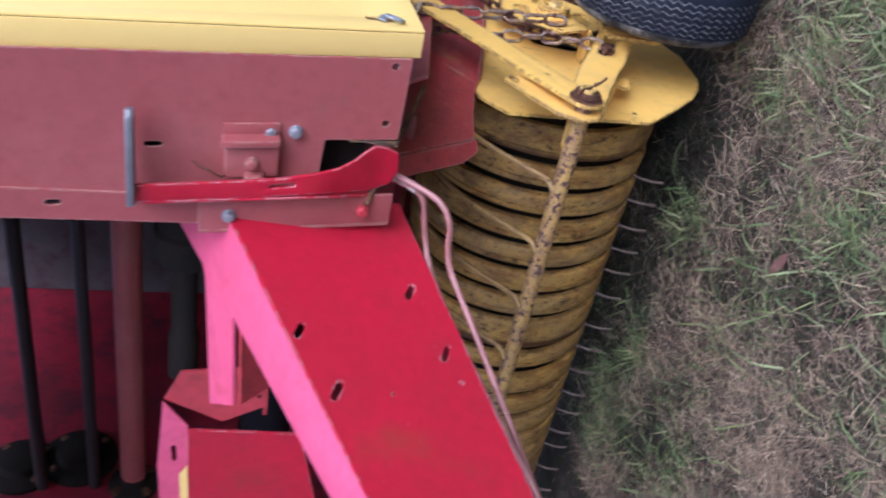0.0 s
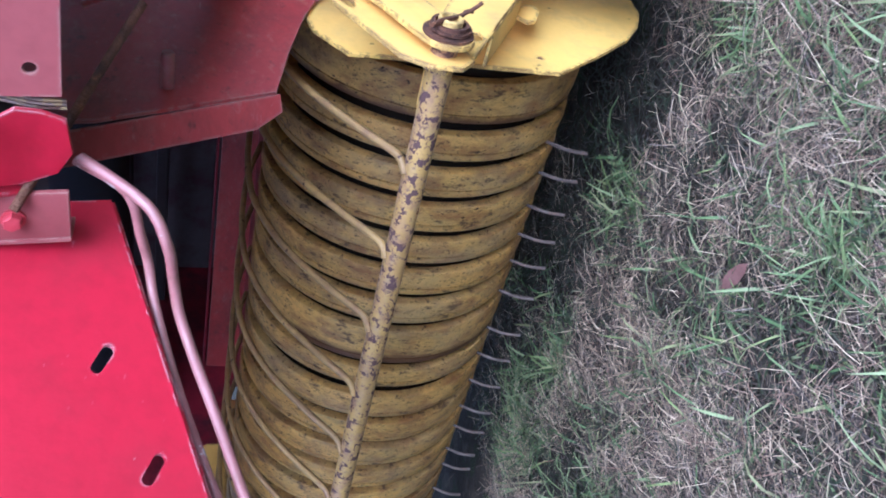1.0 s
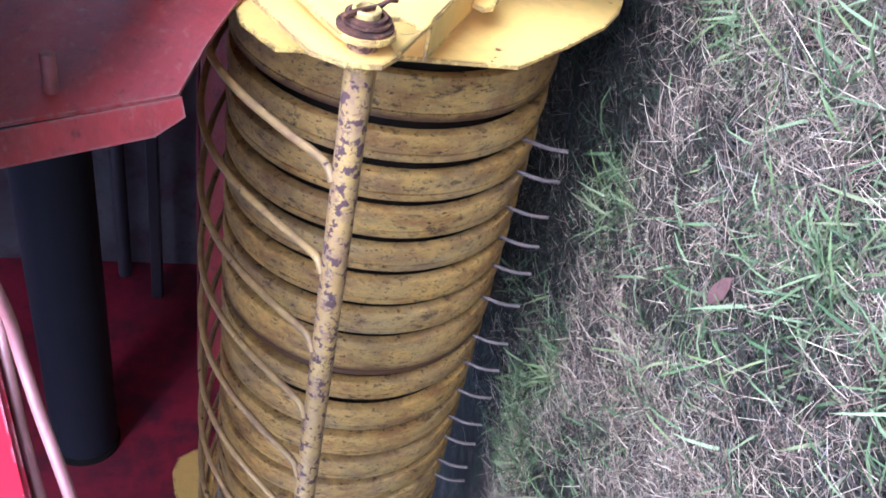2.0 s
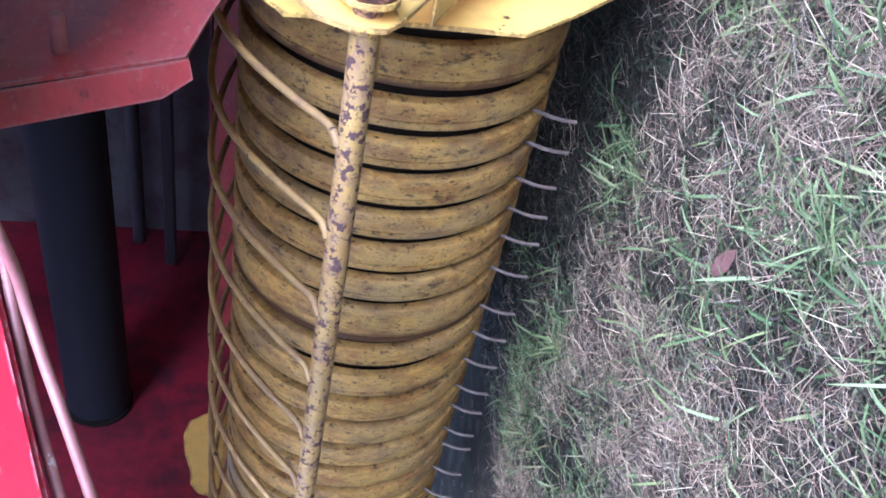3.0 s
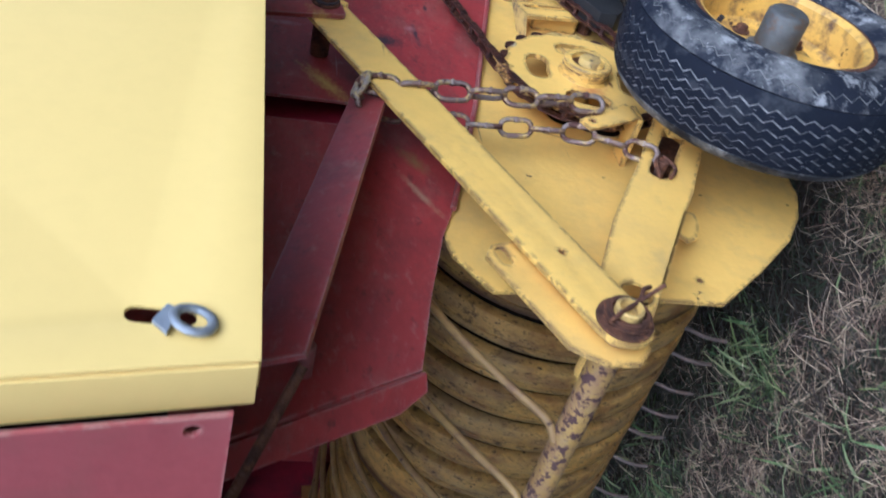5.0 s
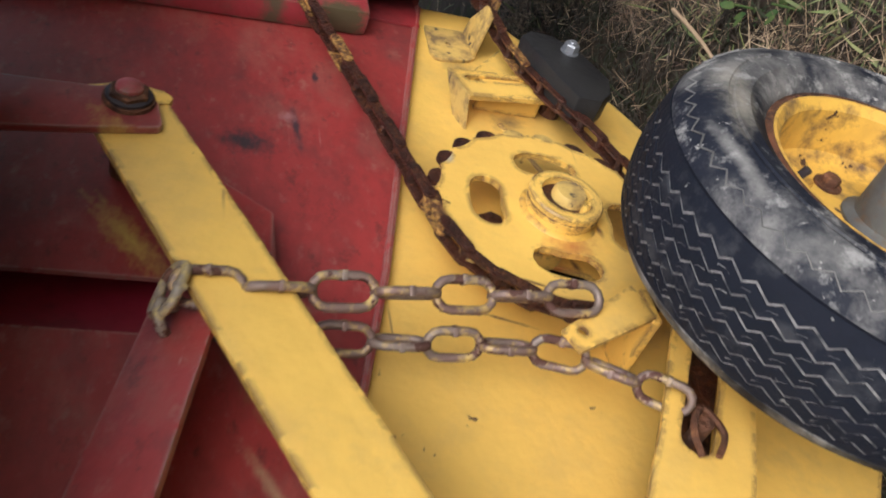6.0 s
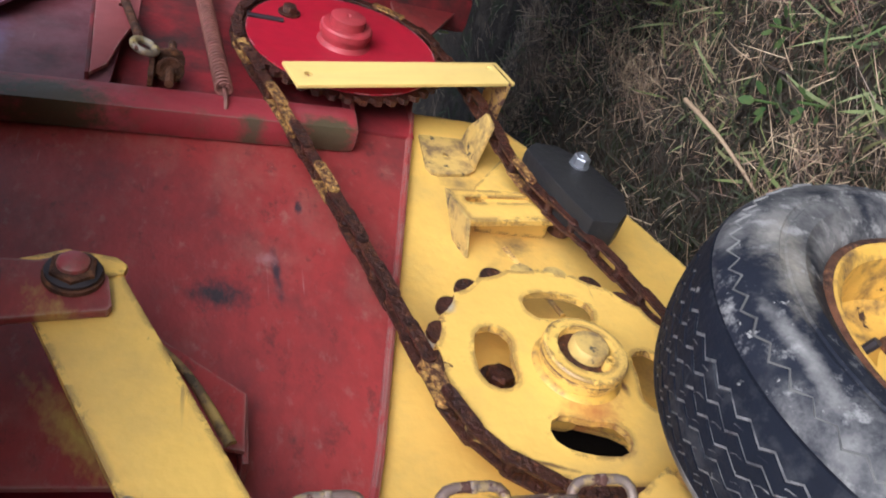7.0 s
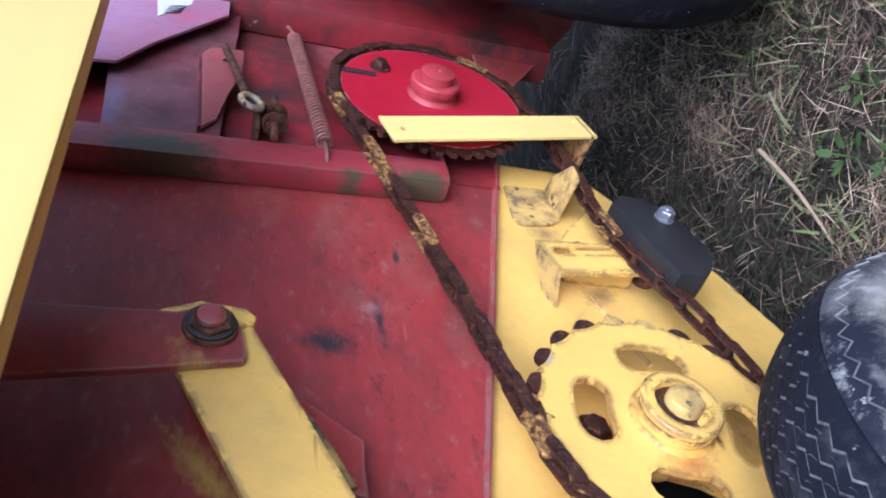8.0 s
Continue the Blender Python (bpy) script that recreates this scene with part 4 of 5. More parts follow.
def build_pickup():
    p = thing("pickup", (-1.2, AXY, 0.2), "dirty yellow hay pickup with stripper bands and end plates", "pickup")
    end = [(1.34, 0.575), (1.268, 0.559), (1.220, 0.524), (1.222, 0.50), (1.228, 0.268), (1.238, 0.256), (1.29, 0.195), (1.348, 0.134), (1.395, 0.10), (1.444, 0.078), (1.56, 0.068), (1.68, 0.095), (1.755, 0.135), (1.859, 0.186), (1.96, 0.27), (2.0, 0.30), (2.0, 0.42), (1.56, 0.52)]
    ep = part("end_plate", plate(end, 0.005, side(-0.639), [slot2((1.552, 0.318), (1.566, 0.372), 0.024), circle2(1.232 + 0.03, 0.285, 0.003, 8)], 0.001), yellow_greasy, p, "yellow painted steel end plate", 30)
    part("bolt", hexbolt(about_x(-0.634, 1.622, 0.392), 0.011, 0.010), chain_rust, ep)
    part("far_end_plate", plate([(y, z + (0.28 if z > 0.38 else 0)) for y, z in end], 0.005, side(-2.11), bevel=0.001), yellow, p, "", 30)
    seen = {}
    for i, (a, b) in enumerate(zip(GAPS, GAPS[1:])):
        w = round((a - b) - (0.0165 if i != 8 else 0.024), 3)
        m = Matrix.Translation((a - 0.005, 0, 0))
        if w not in seen:
            seen[w] = part("band", band_mesh(w), band_paint, p, "", 40)
            seen[w].matrix_basis = scaled(m)
        else:
            again(seen[w], m, p)
    part("shaft", tube([(-0.64, AXY, AXZ), (-2.1, AXY, AXZ)], 0.025, 16), dark_iron, p, "", 50)
    # black cylinder added inside; it paints the shade between the bands
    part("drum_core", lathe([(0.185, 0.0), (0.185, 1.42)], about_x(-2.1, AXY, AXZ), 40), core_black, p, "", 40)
    # spring tines that stick out of the slots
    for x in GAPS[2:-1]:
        for ang in (236,):
            a = math.radians(ang + 9 * noise.noise((x * 9, 0, ang)))
            c, s = math.cos(a), math.sin(a)
            t2 = a + math.radians(24)
            pts = [(x + 0.003, AXY + 0.18 * c, AXZ + 0.18 * s), (x + 0.003, AXY + 0.245 * c, AXZ + 0.245 * s), (x + 0.003, AXY + 0.245 * c + 0.035 * math.cos(t2), AXZ + 0.245 * s + 0.035 * math.sin(t2))]
            part("tine", tube(curve_pts(pts, 3), 0.0029, 6), tine_steel, p)
    return p


build_pickup()


def build_windguard():
    g = thing("windguard", (-1.1, 1.10, 0.455), "worn yellow windguard pipe with bent wire rods", "windguard")
    part("pipe", tube([(-0.548, 1.10, 0.4545), (-2.1, 1.10, 0.4545)], 0.0137, 20), yellow_worn, g, "yellow pipe with paint flaked to purple rust", 50)
    x = -0.690
    first = None
    while x > -2.08:
        pts = [(x - 0.014, 1.096, 0.467), (x - 0.006, 1.102, 0.470), (x, 1.114, 0.478), (x, 1.16, 0.514), (x, 1.223, 0.557), (x, 1.29, 0.588), (x, 1.36, 0.604), (x, 1.45, 0.606), (x, 1.56, 0.595), (x, 1.66, 0.57)]
        if first is None:
            first = part("rod", tube(curve_pts(pts, 4), 0.0047, 8), rod_paint, g, "", 60)
        else:
            again(first, Matrix.Translation((x + 0.690, 0, 0)), g)
        x -= 0.1175
    # end: washers, collar and split pin
    part("washer", lathe([(0.010, 0), (0.025, 0), (0.025, 0.003), (0.012, 0.0032)], about_x(-0.5435, 1.10, 0.4545), 28), rust, g, "rusty washer", 40)
    part("washer", lathe([(0.010, 0), (0.021, 0), (0.021, 0.003), (0.012, 0.0032)], about_x(-0.5385, 1.101, 0.453), 28), rust, g, "", 40)
    part("pin_ring", lathe([(0.0150, 0), (0.0185, 0), (0.0185, 0.004), (0.0150, 0.004)], about_x(-0.5352, 1.10, 0.4545), 24, closed=True), rust, g, "", 40)
    part("pin_end", lathe([(0.0125, 0), (0.0125, 0.008), (0.0115, 0.009), (0.0095, 0.009), (0.009, 0.001), (0.001, 0.0005)], about_x(-0.5355, 1.10, 0.4545), 24), yellow_muddy, g, "", 40)
    cot = tube(curve_pts([(-0.530, 1.085, 0.476), (-0.527, 1.092, 0.466), (-0.5275, 1.108, 0.445), (-0.522, 1.116, 0.430), (-0.516, 1.119, 0.422)]), 0.002, 8)
    tube(curve_pts([(-0.530, 1.085, 0.476), (-0.529, 1.095, 0.462), (-0.5295, 1.112, 0.442), (-0.530, 1.126, 0.434), (-0.532, 1.132, 0.425)]), 0.002, 8, bm=cot)
    part("split_pin", cot, rust, g, "rusty bent split pin", 60)
    return g


build_windguard()


def build_arms():
    a = thing("lift_arm", (-0.552, 1.37, 0.58), "long yellow flat bar from the pivot bolt to the windguard", "arm")
    pts = bar2((1.6156, 0.6936), (1.100, 0.4545), 0.059, 0.055)
    slant = Matrix(((1, -0.0249, 0, 0.0249 * 1.602), (0, 1, 0, 0), (0, 0, 1, 0), (0, 0, 0, 1)))
    part("bar", plate(pts, 0.006, slant @ side(-0.5625), [circle2(1.185, 0.4885, 0.0035, 8), circle2(1.10, 0.4545, 0.0125)], 0.0012), yellow, a, "", 30)
    pts = [(1.62, 0.665), (1.655, 0.675), (1.655, 0.715), (1.59, 0.722)]
    part("tip", plate([(1.602, 0.724), (1.626, 0.666), (1.634, 0.664), (1.641, 0.671), (1.645, 0.70), (1.632, 0.728)], 0.006, side(-0.5618), bevel=0.001), yellow, a, "", 30)
    part("pivot_lug", plate([(1.592, 0.670), (1.616, 0.674), (1.630, 0.684), (1.633, 0.70), (1.626, 0.715), (1.620, 0.86), (1.552, 0.86), (1.576, 0.727), (1.588, 0.672)], 0.006, side(-0.5555), bevel=0.001), red_panel, a, "red lug on the pivot", 30)
    part("pivot_lug_back", plate([(1.62, 0.83), (1.62, 0.86), (1.56, 0.86), (1.565, 0.83)], 0.074, side(-0.6275)), red_panel, a)
    pm = about_x(-0.5495, 1.6135, 0.6935)
    bt = part("pivot_bolt", lathe([(0.0175, 0), (0.0175, 0.003), (0.0165, 0.0034)], pm, 28), rust, a, "rusty pivot bolt with washers and nut", 40)
    part("washer", lathe([(0.0152, 0.0034), (0.0160, 0.0042), (0.0160, 0.0058), (0.0150, 0.0064)], pm, 28), dark_iron, bt, "", 40)
    part("nut", lathe([(0.0142, 0.0060), (0.0142, 0.0088), (0.0125, 0.0100), (0.009, 0.0102)], pm, 6), rust, bt, "", 30)
    part("bolt_end", lathe([(0.0095, 0.010), (0.0092, 0.0125), (0.0075, 0.0140), (0.001, 0.0144)], pm, 20), red_scuffed, bt, "dull red bolt end", 40)
    part("spacer", tube([(-0.63, 1.63, 0.692), (-0.555, 1.63, 0.692)], 0.012, 14), rust, a, "", 50)
    b = thing("stop_plate", (-0.57, 1.13, 0.49), "yellow slotted stop plate behind the lift arm", "bracket")
    pts = [(1.213, 0.527), (1.205, 0.548), (1.190, 0.555), (1.085, 0.500), (1.068, 0.470), (1.070, 0.440), (1.088, 0.425), (1.115, 0.430), (1.13, 0.46)]
    part("sheet", plate(pts, 0.005, side(-0.5675), [slot2((1.186, 0.536), (1.198, 0.540), 0.006)], 0.001), yellow, b, "", 30)
    c = thing("wheel_arm", (-0.585, 1.3, 0.35), "yellow slotted wheel arm under the tyre", "arm")
    pts = [(1.075, 0.455), (1.085, 0.475), (1.11, 0.478), (1.276, 0.404), (1.345, 0.366), (1.375, 0.348), (1.50, 0.285), (1.455, 0.235), (1.33, 0.296), (1.303, 0.312), (1.178, 0.381), (1.10, 0.425)]
    part("sheet", plate(pts, 0.005, side(-0.5755), [slot2((1.365, 0.325), (1.452, 0.277), 0.0115), circle2(1.165, 0.412, 0.016, 14)], 0.001), yellow, c, "", 30)
    # dark plate added behind the slot; its colour stands for the shade there
    part("slider", plate(slot2((1.36, 0.328), (1.455, 0.275), 0.018), 0.006, side(-0.596), bevel=0.001), chain_rust, c, "dark backing that stands for shade in the slot", 30)
    part("stop_pin", tube([(-0.60, 1.372, 0.321), (-0.560, 1.372, 0.321)], 0.006, 10), rust, c, "rusty pin with a wire clip", 50)
    part("clip", tube(curve_pts([(-0.567, 1.350, 0.330), (-0.561, 1.368, 0.332), (-0.562, 1.384, 0.318), (-0.564, 1.366, 0.308), (-0.566, 1.350, 0.318)]), 0.0025, 6), rust, c)
    part("edge_fold", box((-0.612, 0.0, 0.0), (-0.5705, 0.14, 0.0035), 0.0008, m=Matrix.Translation((0, 1.178, 0.381)) @ Matrix.Rotation(-0.504, 4, "X")), yellow, c, "", 30)
    part("tab", plate([(1.322, 0.312), (1.338, 0.292), (1.336, 0.280), (1.318, 0.280), (1.292, 0.292), (1.286, 0.304), (1.300, 0.318)], 0.005, side(-0.605), bevel=0.001), yellow, c, "", 30)
    part("spacer", tube([(-0.635, 1.12, 0.45), (-0.5755, 1.12, 0.45)], 0.014, 14), yellow, c, "", 50)
    part("axle", tube([(-0.575, 1.461, 0.203), (-0.45, 1.461, 0.203)], 0.014, 16), rust, c, "", 50)
    part("axle_plate", plate([(1.44, 0.29), (1.49, 0.29), (1.48, 0.19), (1.43, 0.19)], 0.008, side(-0.5705), bevel=0.001), yellow, c, "", 30)
    d = thing("stay_bracket", (-0.567, 1.46, 0.36), "small yellow angled bracket plate beside the tyre", "bracket")
    part("sheet", plate([(1.447, 0.401), (1.497, 0.329), (1.466, 0.318), (1.428, 0.392)], 0.004, side(-0.569), [circle2(1.447, 0.385, 0.004, 8)], 0.0008), yellow, d, "", 30)
    part("leg", box((-0.635, 1.462, 0.315), (-0.566, 1.495, 0.322), 0.001), yellow, d, "", 30)
    e = thing("tie_bar", (-0.58, 1.25, 0.67), "dull red flat tie bar with a rusty rod at its end", "bar")
    m = frame_at((-0.568, 1.472, 0.622), (0.17, -0.963, 0.205), (-0.45, 0.10, 0.87))
    part("bar", plate([(0, 0), (0.50, 0.0), (0.50, 0.05), (0.0, 0.045)], 0.005, m, bevel=0.001), red_panel, e, "", 30)
    part("rod", tube([(-0.500, 0.994, 0.724), (-0.606, 0.868, 0.800)], 0.0036, 8), rust, e, "", 50)


build_arms()


# ---- gauge wheel ----
def build_wheel():
    w = thing("gauge_wheel", (-0.467, 1.461, 0.03), "small gauge wheel with a worn black tyre and yellow rim", "wheel")
    m = about_x(-0.467, 1.461, 0.203)
    prof = [(0.1035, 0.044), (0.107, 0.051), (0.115, 0.0565), (0.1215, 0.0592), (0.1225, 0.0604), (0.1245, 0.0606), (0.1270, 0.0606), (0.1335, 0.0612), (0.1345, 0.0600), (0.1375, 0.0600), (0.1385, 0.0610), (0.146, 0.0586), (0.155, 0.0535), (0.1618, 0.0472), (0.1655, 0.0415), (0.1667, 0.0388), (0.1640, 0.0376), (0.160, 0.0365), (0.160, 0.0)]
    prof = prof + [(r, -h) for r, h in reversed(prof[:-1])]
    ty = part("tyre", lathe(prof, m, 96, closed=True), tyre_dusty, w, "worn black ribbed tyre with dusty sidewall", 35)
    crown = lambda h: 0.1722 - 0.0062 * (h / 0.042) ** 2
    part("groove_floor", lathe([(crown(h) - 0.0013, h) for h in [-0.0345 + 0.00345 * k for k in range(21)]] + [(0.160, 0.0345), (0.160, -0.0345)], m, 96, closed=True), tread_edge, ty, "dusty grey tread grooves")
    # ribs between zigzag grooves; the long and the short leg of each zag differ
    zags, gap = 56, 0.0018
    lines = [-0.0386, -0.0315, -0.0215, -0.0108, 0.0, 0.0108, 0.0215, 0.0386]
    for j, (h0, h1) in enumerate(zip(lines, lines[1:])):
        b = bmesh.new()
        ring = []
        for k in range(zags * 2):
            a = 2 * math.pi * (k // 2 + (0.36 if k % 2 else 0.0)) / zags
            bend = 0.0027 if k % 2 else -0.0027
            z0 = h0 + (bend if j else 0) + gap / 2
            z1 = h1 + (bend if j < len(lines) - 2 else 0) - gap / 2
            row = []
            for f, drop in ((0.0, 0.0035), (0.03, 0.0), (0.5, 0.0), (0.97, 0.0), (1.0, 0.0035)):
                q = z0 + (z1 - z0) * f
                row.append(b.verts.new(((crown(q) - drop) * math.cos(a), (crown(q) - drop) * math.sin(a), q)))
            ring.append(row)
        for k in range(zags * 2):
            A, B = ring[k], ring[(k + 1) % (zags * 2)]
            for i in range(4):
                b.faces.new((A[i], A[i + 1], B[i + 1], B[i]))
        bmesh.ops.transform(b, matrix=m, verts=b.verts)
        part("tread_rib", b, black_rubber, ty)
    # short slanted sipes, dust-filled, in the middle of the ribs
    sipes = bmesh.new()
    for j, (h0, h1) in enumerate(zip(lines[1:-1], lines[2:-1])):
        for k in range(zags):
            a = 2 * math.pi * (k + 0.15 + 0.5 * (j % 2)) / zags
            q = (h0 + h1) / 2
            ends = [m @ Vector(((crown(q) - 0.0004) * math.cos(a + da), (crown(q) - 0.0004) * math.sin(a + da), q + dq)) for da, dq in ((-0.018, -0.0022), (0.0, 0.0004), (0.030, 0.0018))]
            tube(ends, 0.0005, 4, bm=sipes)
    tagged(part("tread_siping", sipes, tyre_dusty, ty, "fine dust-filled cuts in the tread"), kind="stuff")
    # serrated shoulder with a scuffed edge
    jag = [m @ Vector((r * math.cos(a), r * math.sin(a), h)) for a, (r, h) in ((2 * math.pi * k / 116, (0.1572, 0.0519) if k % 2 else (0.1618, 0.0476)) for k in range(116))]
    jag = [v + 0.0016 * noise.noise_vector(v * 160) for v in jag]
    part("scuffed_edge", tube(jag, [0.0008 + 0.0006 * noise.noise(v * 40) for v in jag], 4, closed=True), scuffed_rubber, ty, "pale scuffed zigzag edge of the tread")
    rim = part("rim", lathe([(0.1040, 0.043), (0.1015, 0.050), (0.098, 0.050), (0.092, 0.044), (0.090, 0.010), (0.083, 0.004), (0.058, 0.002), (0.052, 0.013), (0.03, 0.014), (0.03, 0.008), (0.082, -0.004), (0.086, -0.044), (0.1040, -0.044)], m, 56, closed=True), yellow_rusty, w, "yellow painted rim with a rusty edge", 40)
    part("rim_edge", lathe([(0.1020 + 0.0042 * math.cos(t), 0.047 + 0.0036 * math.sin(t)) for t in [2 * math.pi * k / 8 for k in range(8)]], m, 56, closed=True), rust, rim, "", 50)
    part("hub_cap", lathe([(0.030, 0.006), (0.030, 0.016), (0.0235, 0.020), (0.0235, 0.058), (0.0215, 0.0605), (0.019, 0.0625), (0.001, 0.063)], m, 32), cap_steel, w, "dull grey steel hub cap", 40)
    for k in range(4):
        a = math.pi / 2 * k + 0.5
        part("wheel_nut", hexbolt(m @ Matrix.Translation((0.046 * math.cos(a), 0.046 * math.sin(a), 0.0135)), 0.007, 0.007), rust, w)
    part("valve", tube([tuple(m @ Vector((0.03, 0.070, 0.004))), tuple(m @ Vector((0.026, 0.060, 0.034)))], 0.0032, 8), dark_iron, w)


build_wheel()


def build_main_tyre():
    w = thing("main_wheel", (-0.32, 2.38, 0.0), "large black main tyre of the baler", "wheel")
    m = about_x(-0.345, 2.375, 0.36)
    half = [(0.19, 0.11), (0.22, 0.135), (0.27, 0.14), (0.32, 0.13), (0.345, 0.11), (0.36, 0.06), (0.365, 0.0)]
    part("tyre", lathe(half + [(r, -h) for r, h in reversed(half[:-1])], m, 72, closed=True), black_rubber, w, "", 35)
    part("rim", lathe([(0.19, 0.10), (0.18, 0.10), (0.17, 0.03), (0.06, 0.02), (0.06, -0.02), (0.18, -0.1), (0.19, -0.1)], m, 48, closed=True), yellow, w, "", 35)
    part("axle", tube([(-0.60, 2.40, 0.36), (-0.33, 2.39, 0.36)], 0.03, 16), dark_iron, w)


build_main_tyre()


# ---- drive: sprockets, roller chain, tensioner ----
PITCH, TEETH = 0.03175, 22
PR = PITCH / (2 * math.sin(math.pi / TEETH))
YS, RS, CX = (1.600, 0.350), (2.045, 0.480), -0.592


def sprocket_outline(n, pr, phase, depth=1.0):
    pts = []
    for k in range(n):
        for f, r in ((0.0, pr - 0.0105), (0.13, pr - 0.0085), (0.23, pr - 0.002), (0.30, pr + 0.0025), (0.5, pr + 0.0035), (0.70, pr + 0.0025), (0.77, pr - 0.002), (0.87, pr - 0.0085)):
            a = 2 * math.pi * (k + f) / n + phase
            r = pr + (r - pr) * depth
            pts.append((r * math.cos(a), r * math.sin(a)))
    return pts


def kidney(a0, r, w, span, n=7):
    """A rounded slot that follows an arc."""
    at = lambda rr, a: (rr * math.cos(a), rr * math.sin(a))
    out = [at(r + w, a0 + span * (k / n - 0.5)) for k in range(n + 1)]
    for sgn in (1, -1):
        a = a0 + sgn * span / 2
        c = Vector(at(r, a))
        for k in range(1, 5):
            b = a + (math.pi * k / 5 if sgn > 0 else math.pi + math.pi * k / 5)
            out.append((c.x + w * math.cos(b), c.y + w * math.sin(b)))
        if sgn > 0:
            out += [at(r - w, a0 - span * (k / n - 0.5)) for k in range(n + 1)]
    return out


def build_sprockets():
    s = thing("pickup_sprocket", (CX, *YS), "large yellow sprocket with kidney-shaped openings", "sprocket")
    m = about_x(CX - 0.003, *YS)
    holes = [kidney(radians(a), 0.064, 0.0145, 0.50) for a in (84, 172, 262, 356)]
    scallop = []
    for k in range(TEETH * 6):
        f = (k % 6) / 6
        rr = PR - 0.0045 - 0.0040 * math.sin(math.pi * f) ** 0.7
        scallop.append((rr * math.cos(2 * math.pi * k / 6 / TEETH), rr * math.sin(2 * math.pi * k / 6 / TEETH)))
    part("disc", plate(scallop, 0.006, m, holes, 0), yellow_greasy, s, "", 30)
    for k in range(TEETH):
        turn = Matrix.Rotation(2 * math.pi * (k + 0.5) / TEETH, 4, "Z")
        dome = [(PR - 0.014, -0.0105)] + [(PR - 0.0075 + 0.0098 * math.cos(q), 0.0108 * math.sin(q)) for q in [-1.5 + 3.0 * i / 8 for i in range(9)]] + [(PR - 0.014, 0.0105)]
        part("tooth", plate(dome, 0.004, m @ turn @ Matrix.Translation((0, 0, 0.0008))), chain_rust if k % 7 else yellow_muddy, s)
    part("hub", lathe([(0.017, -0.035), (0.017, 0.004), (0.0300, 0.0065), (0.0300, 0.015), (0.0325, 0.016), (0.0325, 0.0185), (0.0312, 0.0192), (0.0325, 0.0200), (0.0325, 0.0245), (0.0310, 0.026), (0.0225, 0.026), (0.0220, 0.025), (0.0220, 0.010), (0.001, 0.010)], m, 40), yellow, s, "", 40)
    # dark disc added in the hub to paint the shade of its inner wall
    part("hub_recess", lathe([(0.0218, 0.0102), (0.0218, 0.0190), (0.001, 0.0192)], m, 28), chain_rust, s, "dark disc painting the shade inside the hub")
    part("shaft_end", lathe([(0.0150, 0.010), (0.0150, 0.0250), (0.0130, 0.0275), (0.001, 0.028)], m @ Matrix.Translation((0.0040, -0.0045, 0)), 28), yellow_muddy, s, "", 40)
    part("rust_ring", lathe([(0.0300, 0.0035), (0.0365, 0.0035), (0.0345, 0.0070), (0.0300, 0.0085)], m, 36, closed=True), yellow_rusty, s, "rust bleeding from under the hub", 50)
    part("roll_pin", lathe([(0.0024, 0.010), (0.0036, 0.010), (0.0036, 0.030), (0.0024, 0.030)], m @ Matrix.Translation((-0.013, -0.0135, 0)), 12, closed=True), yellow, s, "", 40)
    part("bearing", lathe([(0.021, -0.042), (0.021, -0.034), (0.018, -0.028)], m, 28), yellow, s, "", 40)
    r = thing("drive_sprocket", (CX, *RS), "bright red drive sprocket with a stepped hub", "sprocket")
    m = about_x(CX - 0.003, *RS)
    part("disc", plate(sprocket_outline(TEETH * 2, PR - 0.001, 0.02, 0.55), 0.006, m), chain_rust, r, "dark rusty toothed rim", 30)
    part("web", lathe([(PR - 0.010, 0.0), (PR - 0.010, 0.0075), (0.001, 0.008)], m, 48), red, r, "", 40)
    part("hub", lathe([(0.029, 0.007), (0.027, 0.010), (0.0245, 0.012), (0.0245, 0.018), (0.0275, 0.019), (0.0275, 0.026), (0.0255, 0.028), (0.0185, 0.028), (0.0185, 0.037), (0.016, 0.0385), (0.003, 0.0385), (0.002, 0.036), (0.001, 0.036)], m, 36), red_hub, r, "", 40)
    part("bolt", hexbolt(m @ Matrix.Translation((0.045, 0.055, 0.008)), 0.008, 0.008), chain_rust, r)
    part("key", box((0.02, 0.062, 0.008), (0.026, 0.10, 0.011), 0.0005, m=m), dark_iron, r)
    part("shaft", tube([(-0.63, *RS), (CX, *RS)], 0.02, 16), dark_iron, r)


build_sprockets()


